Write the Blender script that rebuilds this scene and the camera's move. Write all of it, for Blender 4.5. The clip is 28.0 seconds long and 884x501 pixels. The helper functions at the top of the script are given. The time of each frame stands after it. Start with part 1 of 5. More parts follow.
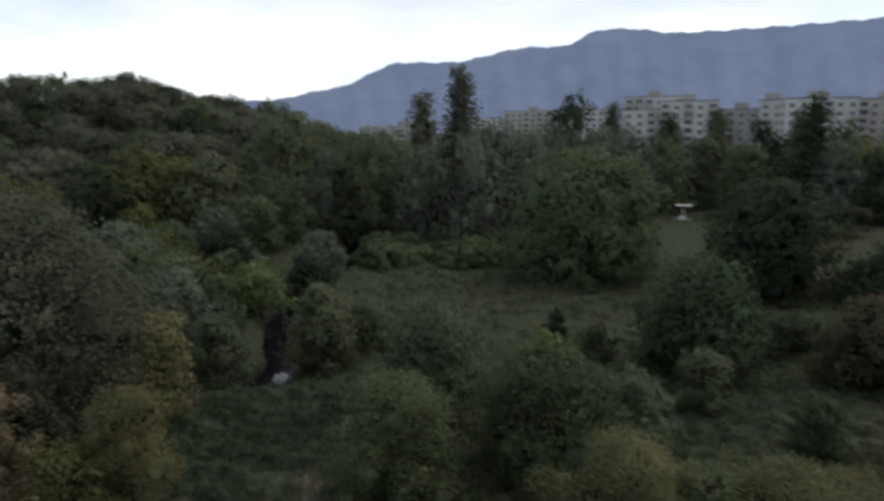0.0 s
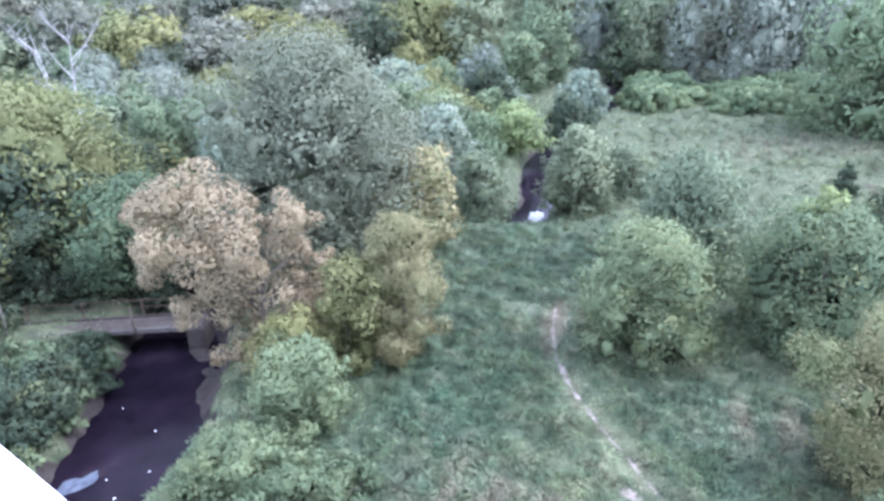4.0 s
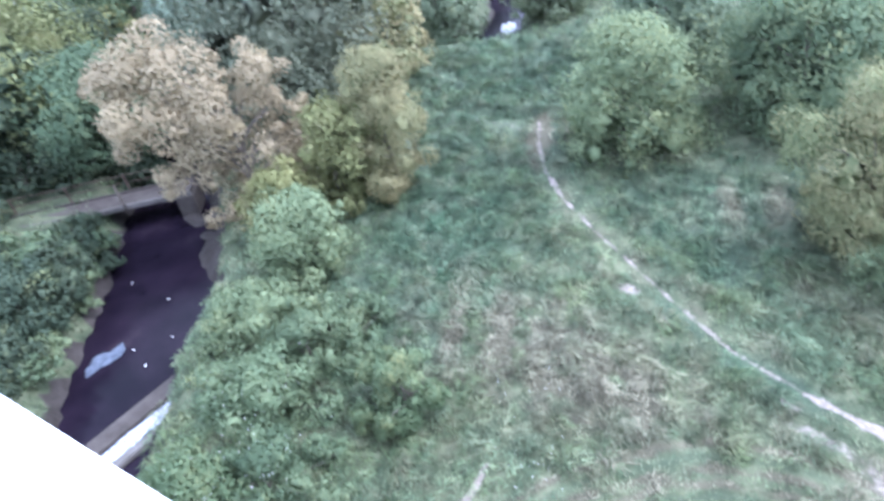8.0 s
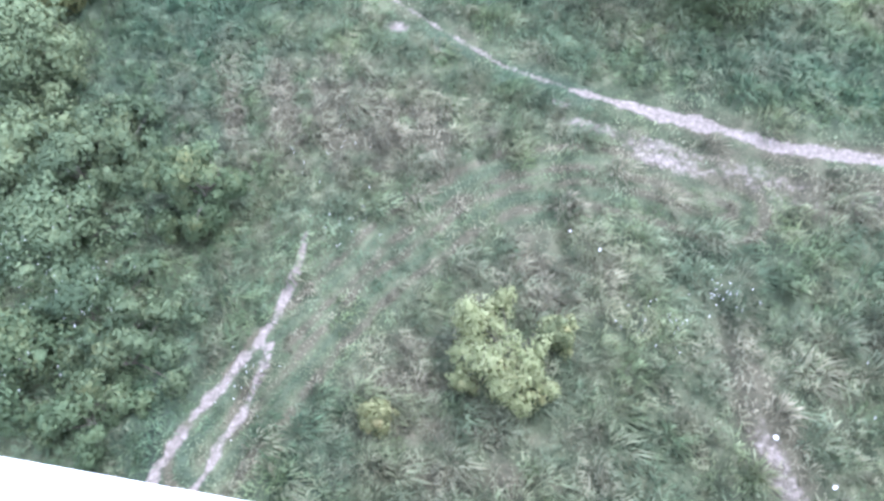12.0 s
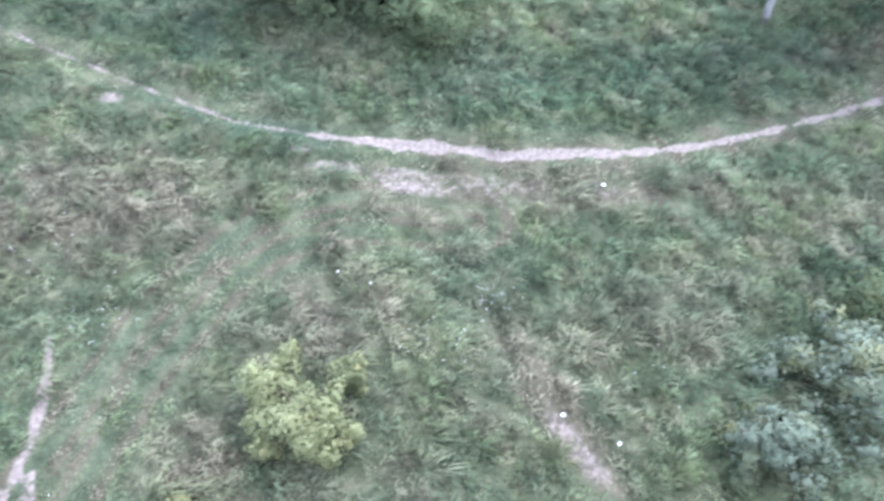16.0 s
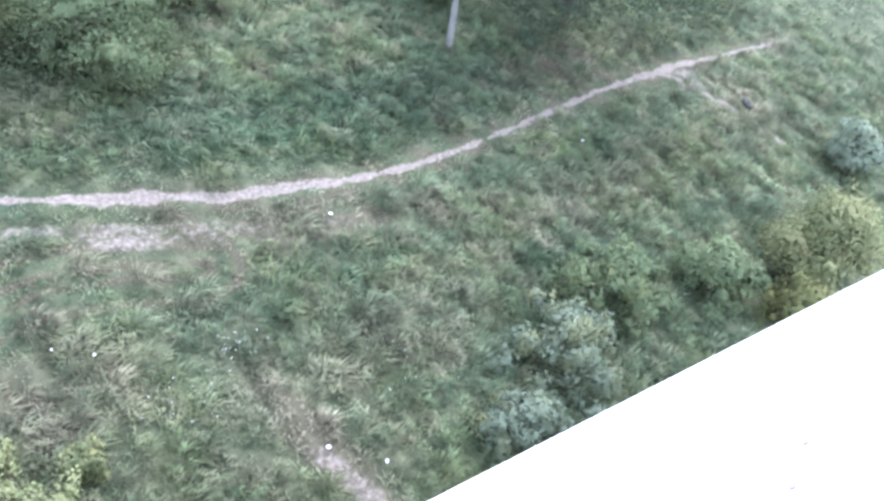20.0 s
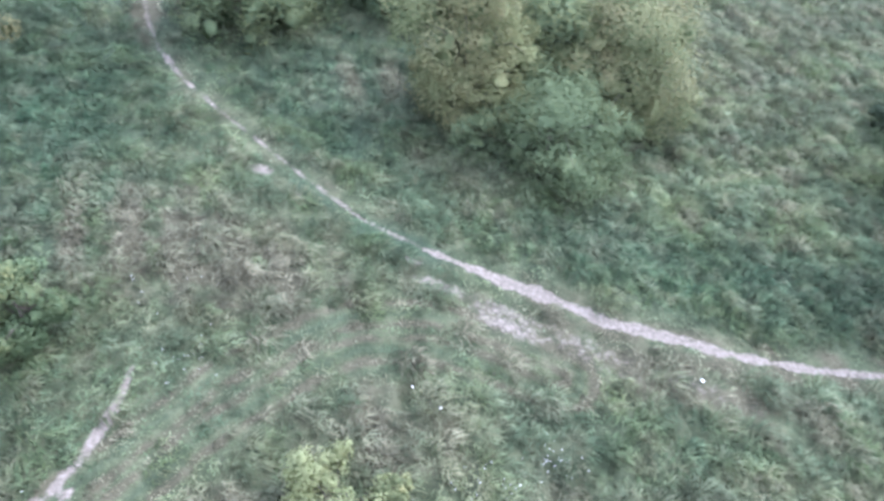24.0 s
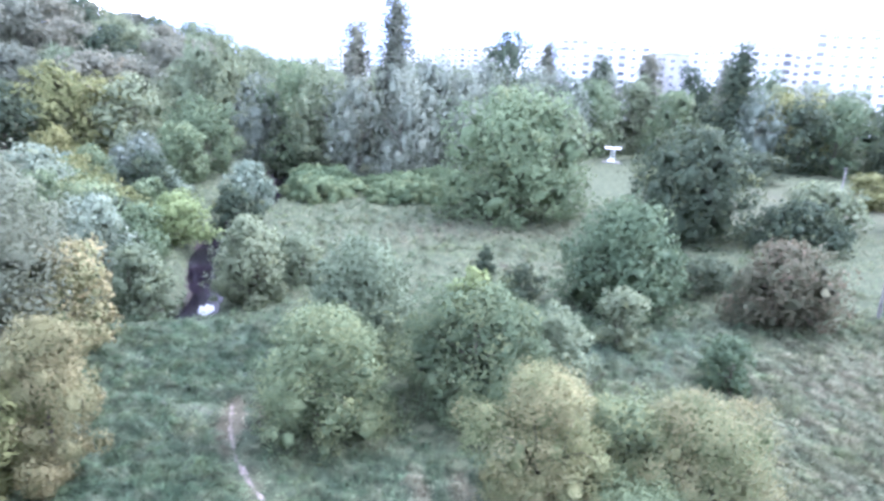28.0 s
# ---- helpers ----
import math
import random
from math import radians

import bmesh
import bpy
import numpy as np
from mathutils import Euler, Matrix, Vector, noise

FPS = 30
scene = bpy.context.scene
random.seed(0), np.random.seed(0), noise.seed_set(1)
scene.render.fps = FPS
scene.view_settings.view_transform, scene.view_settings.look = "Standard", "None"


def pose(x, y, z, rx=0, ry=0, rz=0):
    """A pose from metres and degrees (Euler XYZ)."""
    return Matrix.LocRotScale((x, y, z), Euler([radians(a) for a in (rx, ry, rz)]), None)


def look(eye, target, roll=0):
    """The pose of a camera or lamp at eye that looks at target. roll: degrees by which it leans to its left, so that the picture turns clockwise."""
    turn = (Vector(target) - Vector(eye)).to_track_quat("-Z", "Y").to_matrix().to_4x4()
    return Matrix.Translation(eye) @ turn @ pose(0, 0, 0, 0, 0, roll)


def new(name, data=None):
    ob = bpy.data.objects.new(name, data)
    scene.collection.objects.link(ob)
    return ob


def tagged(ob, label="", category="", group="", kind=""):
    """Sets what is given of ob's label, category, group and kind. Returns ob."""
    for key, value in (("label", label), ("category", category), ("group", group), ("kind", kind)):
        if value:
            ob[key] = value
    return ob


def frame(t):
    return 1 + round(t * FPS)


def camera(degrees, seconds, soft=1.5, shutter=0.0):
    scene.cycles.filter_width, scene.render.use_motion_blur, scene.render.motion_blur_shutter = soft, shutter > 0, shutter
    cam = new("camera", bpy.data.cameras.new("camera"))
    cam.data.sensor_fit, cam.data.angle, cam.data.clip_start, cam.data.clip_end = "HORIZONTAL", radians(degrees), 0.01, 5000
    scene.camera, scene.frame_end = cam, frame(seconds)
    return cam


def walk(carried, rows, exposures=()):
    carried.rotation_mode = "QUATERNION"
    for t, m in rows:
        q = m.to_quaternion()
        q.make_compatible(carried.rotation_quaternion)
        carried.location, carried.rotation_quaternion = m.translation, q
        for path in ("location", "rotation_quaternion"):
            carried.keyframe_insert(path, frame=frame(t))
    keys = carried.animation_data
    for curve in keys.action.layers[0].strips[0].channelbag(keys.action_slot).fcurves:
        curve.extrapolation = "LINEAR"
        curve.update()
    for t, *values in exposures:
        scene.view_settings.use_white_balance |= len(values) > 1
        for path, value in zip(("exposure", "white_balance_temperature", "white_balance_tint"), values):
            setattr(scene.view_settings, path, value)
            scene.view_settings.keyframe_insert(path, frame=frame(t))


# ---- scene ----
EYE_Z = 18.0
cam = camera(64.0, 28.0, soft=3.0, shutter=0.5)
# seconds, x, y, and the three turns in degrees; the phone is held out of an upper window
PATH = [
    (0, 0.006, 0.019, 80.20, 0.40, 0.00),
    (0.5, 0.006, 0.020, 78.48, -0.25, -3.66),
    (1, 0.006, 0.020, 78.24, 1.23, -2.31),
    (1.5, 0.007, 0.021, 78.51, 1.42, 3.72),
    (2, 0.007, 0.021, 75.62, 2.98, 11.65),
    (2.5, 0.007, 0.022, 71.29, 2.66, 16.61),
    (3, 0.007, 0.022, 67.56, 2.22, 17.87),
    (3.5, 0.007, 0.023, 67.44, 2.76, 19.32),
    (4, 0.007, 0.023, 67.99, 2.75, 20.63),
    (4.5, 0.008, 0.024, 67.41, 3.26, 22.16),
    (6.5, 0.015, 0.048, 64.97, 6.71, 24.09),
    (7, 0.021, 0.068, 61.19, 8.05, 22.24),
    (7.5, 0.024, 0.077, 58.45, 8.90, 19.60),
    (8, 0.027, 0.087, 53.64, 9.75, 15.64),
    (8.5, 0.029, 0.092, 49.84, 8.61, 10.91),
    (9, 0.031, 0.098, 47.49, 9.17, 7.74),
    (9.5, 0.031, 0.099, 43.99, 9.36, 3.99),
    (10, 0.030, 0.096, 41.75, 10.56, 4.70),
    (10.5, 0.029, 0.092, 39.40, 7.40, -4.32),
    (11, 0.028, 0.088, 37.68, 6.63, -7.88),
    (11.5, 0.036, 0.114, 33.37, 6.35, -6.23),
    (13.5, 0.060, 0.191, 28.27, 11.77, -10.67),
    (14, 0.060, 0.191, 29.21, 9.34, -12.76),
    (14.5, 0.060, 0.191, 29.73, 8.55, -14.82),
    (15, 0.060, 0.191, 29.62, 7.57, -16.42),
    (15.5, 0.060, 0.191, 30.98, 2.99, -21.85),
    (16, 0.056, 0.176, 33.05, -1.51, -27.23),
    (16.5, 0.051, 0.162, 33.27, -5.65, -29.26),
    (17, 0.049, 0.156, 35.07, -8.40, -32.54),
    (17.5, 0.045, 0.142, 35.13, -8.69, -38.95),
    (18, 0.040, 0.127, 35.16, -9.75, -44.12),
    (18.5, 0.038, 0.121, 37.20, -10.92, -45.46),
    (19, 0.038, 0.120, 37.49, -11.84, -45.97),
    (19.5, 0.038, 0.119, 38.44, -12.58, -47.61),
    (20, 0.037, 0.118, 38.34, -13.29, -47.23),
    (20.5, 0.037, 0.117, 40.11, -14.36, -47.24),
    (22.5, 0.031, 0.100, 40.84, -10.36, -31.74),
    (23, 0.030, 0.095, 41.9, -8.4, -21.95),
    (23.5, 0.029, 0.091, 42.46, -6.16, -15.49),
    (24, 0.027, 0.086, 43.02, -5.37, -9.62),
    (24.5, 0.026, 0.081, 45.41, -3.76, -6.52),
    (25, 0.024, 0.076, 51.88, -2.76, -5.46),
    (25.5, 0.023, 0.072, 57.67, -2.25, -5.28),
    (26, 0.021, 0.067, 65.65, 0.35, -3.67),
    (26.5, 0.020, 0.062, 71.82, -0.85, -1.28),
    (27, 0.018, 0.057, 74.06, -1.99, -1.58),
    (27.5, 0.017, 0.052, 75.04, -0.85, -3.09),
    (28, 0.015, 0.048, 75.09, -2.33, -5.11),
]
EXPOSURES = [(0.0, -1.55, 6540, 11), (0.5, -0.6, 6440, 11), (1.0, 0.2, 6020, 11), (1.6, 0.65, 5870, 13), (2.1, 1.45, 5600, 13), (2.6, 1.92, 5460, 21),
             (3.0, 1.89, 5300, 24), (4.5, 1.86, 5260, 24), (7.0, 1.68, 5190, 23), (8.0, 1.97, 5130, 20), (11.0, 1.76, 5240, 20), (14.0, 1.74, 5380, 22), (17.0, 1.72, 5430, 20),
             (20.0, 1.67, 5480, 18), (23.0, 1.56, 5420, 18), (25.0, 1.69, 5320, 20), (26.0, 2.04, 5160, 25), (28.0, 2.03, 5270, 27)]
walk(cam, [(t, pose(x, y, EYE_Z, a, b, c)) for t, x, y, a, b, c in PATH], EXPOSURES)

# ---- light: a pale evening sky under thin cloud, the low sun behind it ----
SUN_AZ, SUN_EL = 72.0, 52.0
world = bpy.data.worlds.new("world")
scene.world = world
world.use_nodes = True
wn, wl = world.node_tree.nodes, world.node_tree.links
sky = wn.new("ShaderNodeTexSky")
sky.sky_type = "NISHITA"
sky.sun_disc = False
sky.sun_elevation, sky.sun_rotation = radians(SUN_EL), radians(SUN_AZ)
sky.air_density, sky.dust_density = 1.2, 2.0
coord = wn.new("ShaderNodeTexCoord")
squash = wn.new("ShaderNodeMapping")
squash.inputs["Scale"].default_value = (1.6, 1.6, 5.0)
cloud = wn.new("ShaderNodeTexNoise")
cloud.inputs["Scale"].default_value, cloud.inputs["Detail"].default_value, cloud.inputs["Roughness"].default_value = 1.7, 6.0, 0.55
cover = wn.new("ShaderNodeValToRGB")
cover.color_ramp.elements[0].position, cover.color_ramp.elements[0].color = 0.34, (7.6, 8.5, 9.9, 1)
cover.color_ramp.elements[1].position, cover.color_ramp.elements[1].color = 0.56, (10.5, 11.2, 11.8, 1)
blend = wn.new("ShaderNodeMix")
blend.data_type = "RGBA"
blend.inputs[0].default_value = 0.8
wl.new(coord.outputs["Generated"], squash.inputs["Vector"])
wl.new(squash.outputs["Vector"], cloud.inputs["Vector"])
wl.new(cloud.outputs["Fac"], cover.inputs["Fac"])
wl.new(sky.outputs["Color"], blend.inputs[6])
wl.new(cover.outputs["Color"], blend.inputs[7])
# thin bright cloud towards the horizon, heavier cloud overhead
height = wn.new("ShaderNodeSeparateXYZ")
wl.new(coord.outputs["Generated"], height.inputs["Vector"])
bright = wn.new("ShaderNodeMapRange")
bright.interpolation_type = "SMOOTHSTEP"
for k, v in (("From Min", 0.08), ("From Max", 0.27), ("To Min", 3.9), ("To Max", 1.5)):
    bright.inputs[k].default_value = v
wl.new(height.outputs["Z"], bright.inputs["Value"])
veil = wn.new("ShaderNodeMix")
veil.data_type, veil.blend_type = "RGBA", "MULTIPLY"
veil.inputs[0].default_value = 1.0
wl.new(blend.outputs[2], veil.inputs[6])
wl.new(bright.outputs["Result"], veil.inputs[7])
wl.new(veil.outputs[2], wn["Background"].inputs["Color"])
wn["Background"].inputs["Strength"].default_value = 0.1
sun = new("sun", bpy.data.lights.new("sun", "SUN"))
sun.data.energy, sun.data.angle, sun.data.color = 2.4, radians(34), (1.0, 0.94, 0.86)
az, el = radians(SUN_AZ), radians(SUN_EL)
sun.matrix_world = look((0, 0, 60), (-math.sin(az) * math.cos(el), -math.cos(az) * math.cos(el), 60 - math.sin(el)))


# ---- materials ----
def material(name, rough=0.9, metal=0.0, spec=0.3):
    m = bpy.data.materials.new(name)
    m.use_nodes = True
    b = m.node_tree.nodes["Principled BSDF"]
    b.inputs["Roughness"].default_value, b.inputs["Metallic"].default_value = rough, metal
    b.inputs["Specular IOR Level"].default_value = spec
    return m, m.node_tree.nodes, m.node_tree.links, b


def noise_node(n, l, scale, detail=4.0, rough=0.6, vector=None):
    t = n.new("ShaderNodeTexNoise")
    t.inputs["Scale"].default_value, t.inputs["Detail"].default_value, t.inputs["Roughness"].default_value = scale, detail, rough
    if vector is None:
        c = n.new("ShaderNodeNewGeometry")
        vector = c.outputs["Position"]
    l.new(vector, t.inputs["Vector"])
    return t


def ramp_node(n, l, fac, stops):
    r = n.new("ShaderNodeValToRGB")
    while len(r.color_ramp.elements) < len(stops):
        r.color_ramp.elements.new(0.5)
    for e, (p, c) in zip(r.color_ramp.elements, stops):
        e.position, e.color = p, (*c, 1)
    l.new(fac, r.inputs["Fac"])
    return r


def mix_node(n, l, fac, a, b, mode="MIX"):
    m = n.new("ShaderNodeMix")
    m.data_type, m.blend_type = "RGBA", mode
    for socket, value in ((0, fac), (6, a), (7, b)):
        if isinstance(value, (int, float)):
            m.inputs[socket].default_value = value
        elif isinstance(value, tuple):
            m.inputs[socket].default_value = (*value, 1)
        else:
            l.new(value, m.inputs[socket])
    return m.outputs[2]


def bump_node(n, l, b, height, strength, distance):
    u = n.new("ShaderNodeBump")
    u.inputs["Strength"].default_value, u.inputs["Distance"].default_value = strength, distance
    l.new(height, u.inputs["Height"])
    l.new(u.outputs["Normal"], b.inputs["Normal"])


def surface(name, dark, light, scale=3.0, fine=40.0, rough=0.9, metal=0.0, bump=0.3, depth=0.01, spec=0.3):
    """A worn solid surface: blotches at one scale, grain at a finer one, and a little relief."""
    m, n, l, b = material(name, rough, metal, spec)
    big, small = noise_node(n, l, scale), noise_node(n, l, fine, 3)
    r = ramp_node(n, l, big.outputs["Fac"], [(0.3, dark), (0.7, light)])
    s = ramp_node(n, l, small.outputs["Fac"], [(0.3, (0.75, 0.75, 0.75)), (0.7, (1.1, 1.1, 1.1))])
    l.new(mix_node(n, l, 1.0, r.outputs["Color"], s.outputs["Color"], "MULTIPLY"), b.inputs["Base Color"])
    bump_node(n, l, b, small.outputs["Fac"], bump, depth)
    return m


def dusty(c, share=0.06):
    """A late-summer colour: greyed and a little cooler."""
    g = 0.3 * c[0] + 0.55 * c[1] + 0.15 * c[2]
    return tuple(round(0.72 * (v + (g * k - v) * share), 4) for v, k in zip(c, (0.98, 1.0, 1.1)))


def leaf_material(name, shade, main, bright, glow=0.38, turned=(0.29, 0.31, 0.145)):
    """Leaves: colour by tree, by clump and by leaf, some clumps turning, and some light let through."""
    shade, main, bright, turned = dusty(shade), dusty(main), dusty(bright), tuple(0.72 * v for v in turned)
    m, n, l, b = material(name, 0.75, 0, 0.15)
    geo, info = n.new("ShaderNodeNewGeometry"), n.new("ShaderNodeObjectInfo")
    clump = noise_node(n, l, 0.55, 3)
    mixed = n.new("ShaderNodeMath")
    mixed.operation = "MULTIPLY_ADD"
    l.new(geo.outputs["Random Per Island"], mixed.inputs[0])
    mixed.inputs[1].default_value = 0.28
    half = n.new("ShaderNodeMath")
    half.operation = "MULTIPLY"
    l.new(clump.outputs["Fac"], half.inputs[0])
    half.inputs[1].default_value = 0.68
    l.new(half.outputs[0], mixed.inputs[2])
    r = ramp_node(n, l, mixed.outputs[0], [(0.12, shade), (0.5, main), (0.9, bright)])
    tone = ramp_node(n, l, info.outputs["Random"], [(0.0, (0.82, 0.86, 0.85)), (1.0, (1.15, 1.1, 1.05))])
    autumn = n.new("ShaderNodeAttribute")
    autumn.attribute_name = "turned"
    late = ramp_node(n, l, mixed.outputs[0], [(0.12, tuple(0.55 * v for v in turned)), (0.5, tuple(0.9 * v for v in turned)), (0.9, tuple(1.3 * v for v in turned))])
    colour = mix_node(n, l, autumn.outputs["Fac"], r.outputs["Color"], late.outputs["Color"])
    colour = mix_node(n, l, 1.0, colour, tone.outputs["Color"], "MULTIPLY")
    l.new(colour, b.inputs["Base Color"])
    t = n.new("ShaderNodeBsdfTranslucent")
    l.new(colour, t.inputs["Color"])
    s = n.new("ShaderNodeMixShader")
    s.inputs[0].default_value = glow
    l.new(b.outputs[0], s.inputs[1])
    l.new(t.outputs[0], s.inputs[2])
    l.new(s.outputs[0], n["Material Output"].inputs["Surface"])
    return m


LEAF = {
    "oak": leaf_material("oak_leaf", (0.09, 0.13, 0.07), (0.195, 0.27, 0.145), (0.36, 0.45, 0.25)),
    "green": leaf_material("green_leaf", (0.069, 0.107, 0.06), (0.156, 0.219, 0.121), (0.321, 0.377, 0.192)),
    "dark": leaf_material("dark_leaf", (0.042, 0.062, 0.042), (0.086, 0.121, 0.075), (0.176, 0.202, 0.124)),
    "willow": leaf_material("willow_leaf", (0.13, 0.158, 0.122), (0.245, 0.29, 0.228), (0.39, 0.45, 0.36), turned=(0.22, 0.24, 0.15)),
    "pale": leaf_material("pale_leaf", (0.137, 0.186, 0.137), (0.251, 0.323, 0.238), (0.428, 0.492, 0.365)),
    "blue": leaf_material("blue_green_leaf", (0.086, 0.124, 0.068), (0.2, 0.27, 0.145), (0.41, 0.475, 0.25)),
    "olive": leaf_material("olive_leaf", (0.104, 0.118, 0.042), (0.242, 0.258, 0.102), (0.443, 0.425, 0.177), turned=(0.40, 0.37, 0.215)),
    "yellow": leaf_material("yellow_leaf", (0.09, 0.135, 0.06), (0.27, 0.305, 0.145), (0.56, 0.54, 0.28), turned=(0.48, 0.42, 0.235)),
    "orange": leaf_material("orange_leaf", (0.11, 0.13, 0.06), (0.29, 0.285, 0.135), (0.58, 0.49, 0.26), turned=(0.52, 0.44, 0.24)),
    "tan": leaf_material("tan_leaf", (0.21, 0.172, 0.105), (0.385, 0.32, 0.2), (0.53, 0.45, 0.295), turned=(0.43, 0.36, 0.2)),
    "bright": leaf_material("bright_leaf", (0.151, 0.205, 0.084), (0.316, 0.386, 0.154), (0.581, 0.639, 0.291)),
    "hedge": leaf_material("hedge_leaf", (0.08, 0.125, 0.065), (0.165, 0.235, 0.12), (0.29, 0.37, 0.2)),
    "lime": leaf_material("lime_leaf", (0.2, 0.25, 0.11), (0.38, 0.43, 0.215), (0.62, 0.65, 0.37), turned=(0.5, 0.48, 0.24)),
    "grey": leaf_material("grey_leaf", (0.117, 0.152, 0.092), (0.224, 0.275, 0.165), (0.375, 0.437, 0.265)),
    "brown": leaf_material("browning_leaf", (0.06, 0.07, 0.04), (0.13, 0.145, 0.09), (0.24, 0.245, 0.15), turned=(0.24, 0.19, 0.135)),
    "hill": leaf_material("hill_leaf", (0.116, 0.129, 0.104), (0.212, 0.227, 0.168), (0.327, 0.342, 0.24), turned=(0.25, 0.225, 0.15)),
    "feather": leaf_material("feathery_leaf", (0.10, 0.122, 0.08), (0.195, 0.222, 0.148), (0.31, 0.335, 0.232), turned=(0.27, 0.26, 0.16)),
}
BARK = surface("bark", (0.06, 0.05, 0.04), (0.14, 0.12, 0.10), 4, 30, 0.95)
PALE_BARK = surface("pale_bark", (0.26, 0.25, 0.235), (0.42, 0.41, 0.39), 5, 30, 0.9)
CONCRETE = surface("concrete", (0.163, 0.156, 0.15), (0.258, 0.252, 0.238), 1.5, 25, 0.9)
# old brown concrete, its colour also darkened for tree shade on the footbridge
OLD_SHADED_CONCRETE = surface("old_shaded_concrete", (0.028, 0.023, 0.02), (0.066, 0.056, 0.05), 1.2, 25, 0.95)
PLASTER = surface("plaster", (0.5, 0.49, 0.47), (0.62, 0.61, 0.58), 0.6, 20, 0.9)
WHITE_METAL = surface("white_metal", (0.80, 0.81, 0.82), (0.82, 0.83, 0.84), 2, 90, 0.35, 0.0, 0.1, 0.002, 0.5)
RUST = surface("rusty_metal", (0.05, 0.035, 0.028), (0.12, 0.085, 0.065), 6, 50, 0.8, 0.2)
GREY_METAL = surface("grey_metal", (0.25, 0.25, 0.26), (0.4, 0.4, 0.4), 8, 60, 0.5, 0.8)
RUBBER = surface("rubber", (0.02, 0.02, 0.022), (0.05, 0.05, 0.052), 8, 60, 0.8)
PAPER = surface("paper", (0.7, 0.7, 0.7), (0.85, 0.85, 0.85), 8, 60, 0.8)
CERAMIC = surface("ceramic", (0.72, 0.74, 0.75), (0.82, 0.83, 0.84), 8, 60, 0.25, 0, 0.05, 0.002, 0.5)
PLASTIC = surface("pale_plastic", (0.034, 0.041, 0.058), (0.088, 0.102, 0.133), 3, 40, 0.9)
WET_CONCRETE = surface("wet_concrete", (0.068, 0.06, 0.054), (0.122, 0.112, 0.105), 1.5, 25, 0.8)
# pale colour for the sky's reflection, painted as streaks on the creek
SKY_GLINT = surface("sky_glint", (0.109, 0.109, 0.129), (0.408, 0.415, 0.435), 3, 14, 0.3)
FOAM = surface("foam", (0.1, 0.105, 0.13), (0.42, 0.44, 0.5), 5, 30, 0.6)
WOOD = surface("old_wood", (0.109, 0.095, 0.082), (0.204, 0.184, 0.163), 3, 30, 0.9)


def water_material():
    m, n, l, b = material("creek_water", 0.08, 0, 0.03)
    bed = noise_node(n, l, 0.35, 5)
    r = ramp_node(n, l, bed.outputs["Fac"], [(0.35, (0.004, 0.003, 0.006)), (0.62, (0.010, 0.007, 0.012)), (0.78, (0.026, 0.019, 0.023))])
    l.new(r.outputs["Color"], b.inputs["Base Color"])
    ripple = noise_node(n, l, 5.0, 3)
    bump_node(n, l, b, ripple.outputs["Fac"], 0.25, 0.03)
    return m


WATER = water_material()


def ground_material():
    """Meadow: green and dry grass in patches, pale trodden dirt and creek mud where the sheet says so."""
    m, n, l, b = material("meadow", 0.95, 0, 0.1)

    def layer(name):
        a = n.new("ShaderNodeAttribute")
        a.attribute_name = name
        return a.outputs["Fac"]

    big, mid, small = noise_node(n, l, 0.12, 4), noise_node(n, l, 1.1, 5), noise_node(n, l, 7.0, 5, 0.7)
    green = ramp_node(n, l, mid.outputs["Fac"], [(0.3, (0.0335, 0.0429, 0.0261)), (0.5, (0.0676, 0.0804, 0.0481)), (0.7, (0.1194, 0.1273, 0.0797))])
    lush = ramp_node(n, l, mid.outputs["Fac"], [(0.3, (0.03, 0.043, 0.029)), (0.7, (0.072, 0.096, 0.062))])
    dry = ramp_node(n, l, mid.outputs["Fac"], [(0.3, (0.048, 0.0467, 0.0314)), (0.7, (0.1088, 0.1011, 0.0704))])
    dirt = ramp_node(n, l, small.outputs["Fac"], [(0.3, (0.1393, 0.117, 0.1012)), (0.55, (0.1915, 0.1652, 0.1485)), (0.75, (0.2506, 0.2244, 0.2057))])
    mud = ramp_node(n, l, mid.outputs["Fac"], [(0.3, (0.0224, 0.0192, 0.0173)), (0.7, (0.0512, 0.0448, 0.0422))])

    def ragged(mask, lo, hi, texture):
        s = n.new("ShaderNodeMath")
        s.operation = "MULTIPLY_ADD"
        l.new(texture, s.inputs[0])
        s.inputs[1].default_value = 0.9
        l.new(mask, s.inputs[2])
        k = n.new("ShaderNodeMapRange")
        k.inputs["From Min"].default_value, k.inputs["From Max"].default_value = lo, hi
        l.new(s.outputs[0], k.inputs["Value"])
        return k.outputs["Result"]

    c = mix_node(n, l, ragged(layer("lush"), 0.6, 1.1, big.outputs["Fac"]), green.outputs["Color"], lush.outputs["Color"])
    c = mix_node(n, l, ragged(layer("dry"), 0.7, 1.25, small.outputs["Fac"]), c, dry.outputs["Color"])
    c = mix_node(n, l, ragged(layer("mud"), 0.7, 1.0, mid.outputs["Fac"]), c, mud.outputs["Color"])
    c = mix_node(n, l, ragged(layer("bare"), 0.75, 1.15, small.outputs["Fac"]), c, dirt.outputs["Color"])
    grain = ramp_node(n, l, small.outputs["Fac"], [(0.3, (0.78, 0.79, 0.78)), (0.7, (1.15, 1.14, 1.12))])
    l.new(mix_node(n, l, 1.0, c, grain.outputs["Color"], "MULTIPLY"), b.inputs["Base Color"])
    bump_node(n, l, b, small.outputs["Fac"], 0.7, 0.12)
    return m


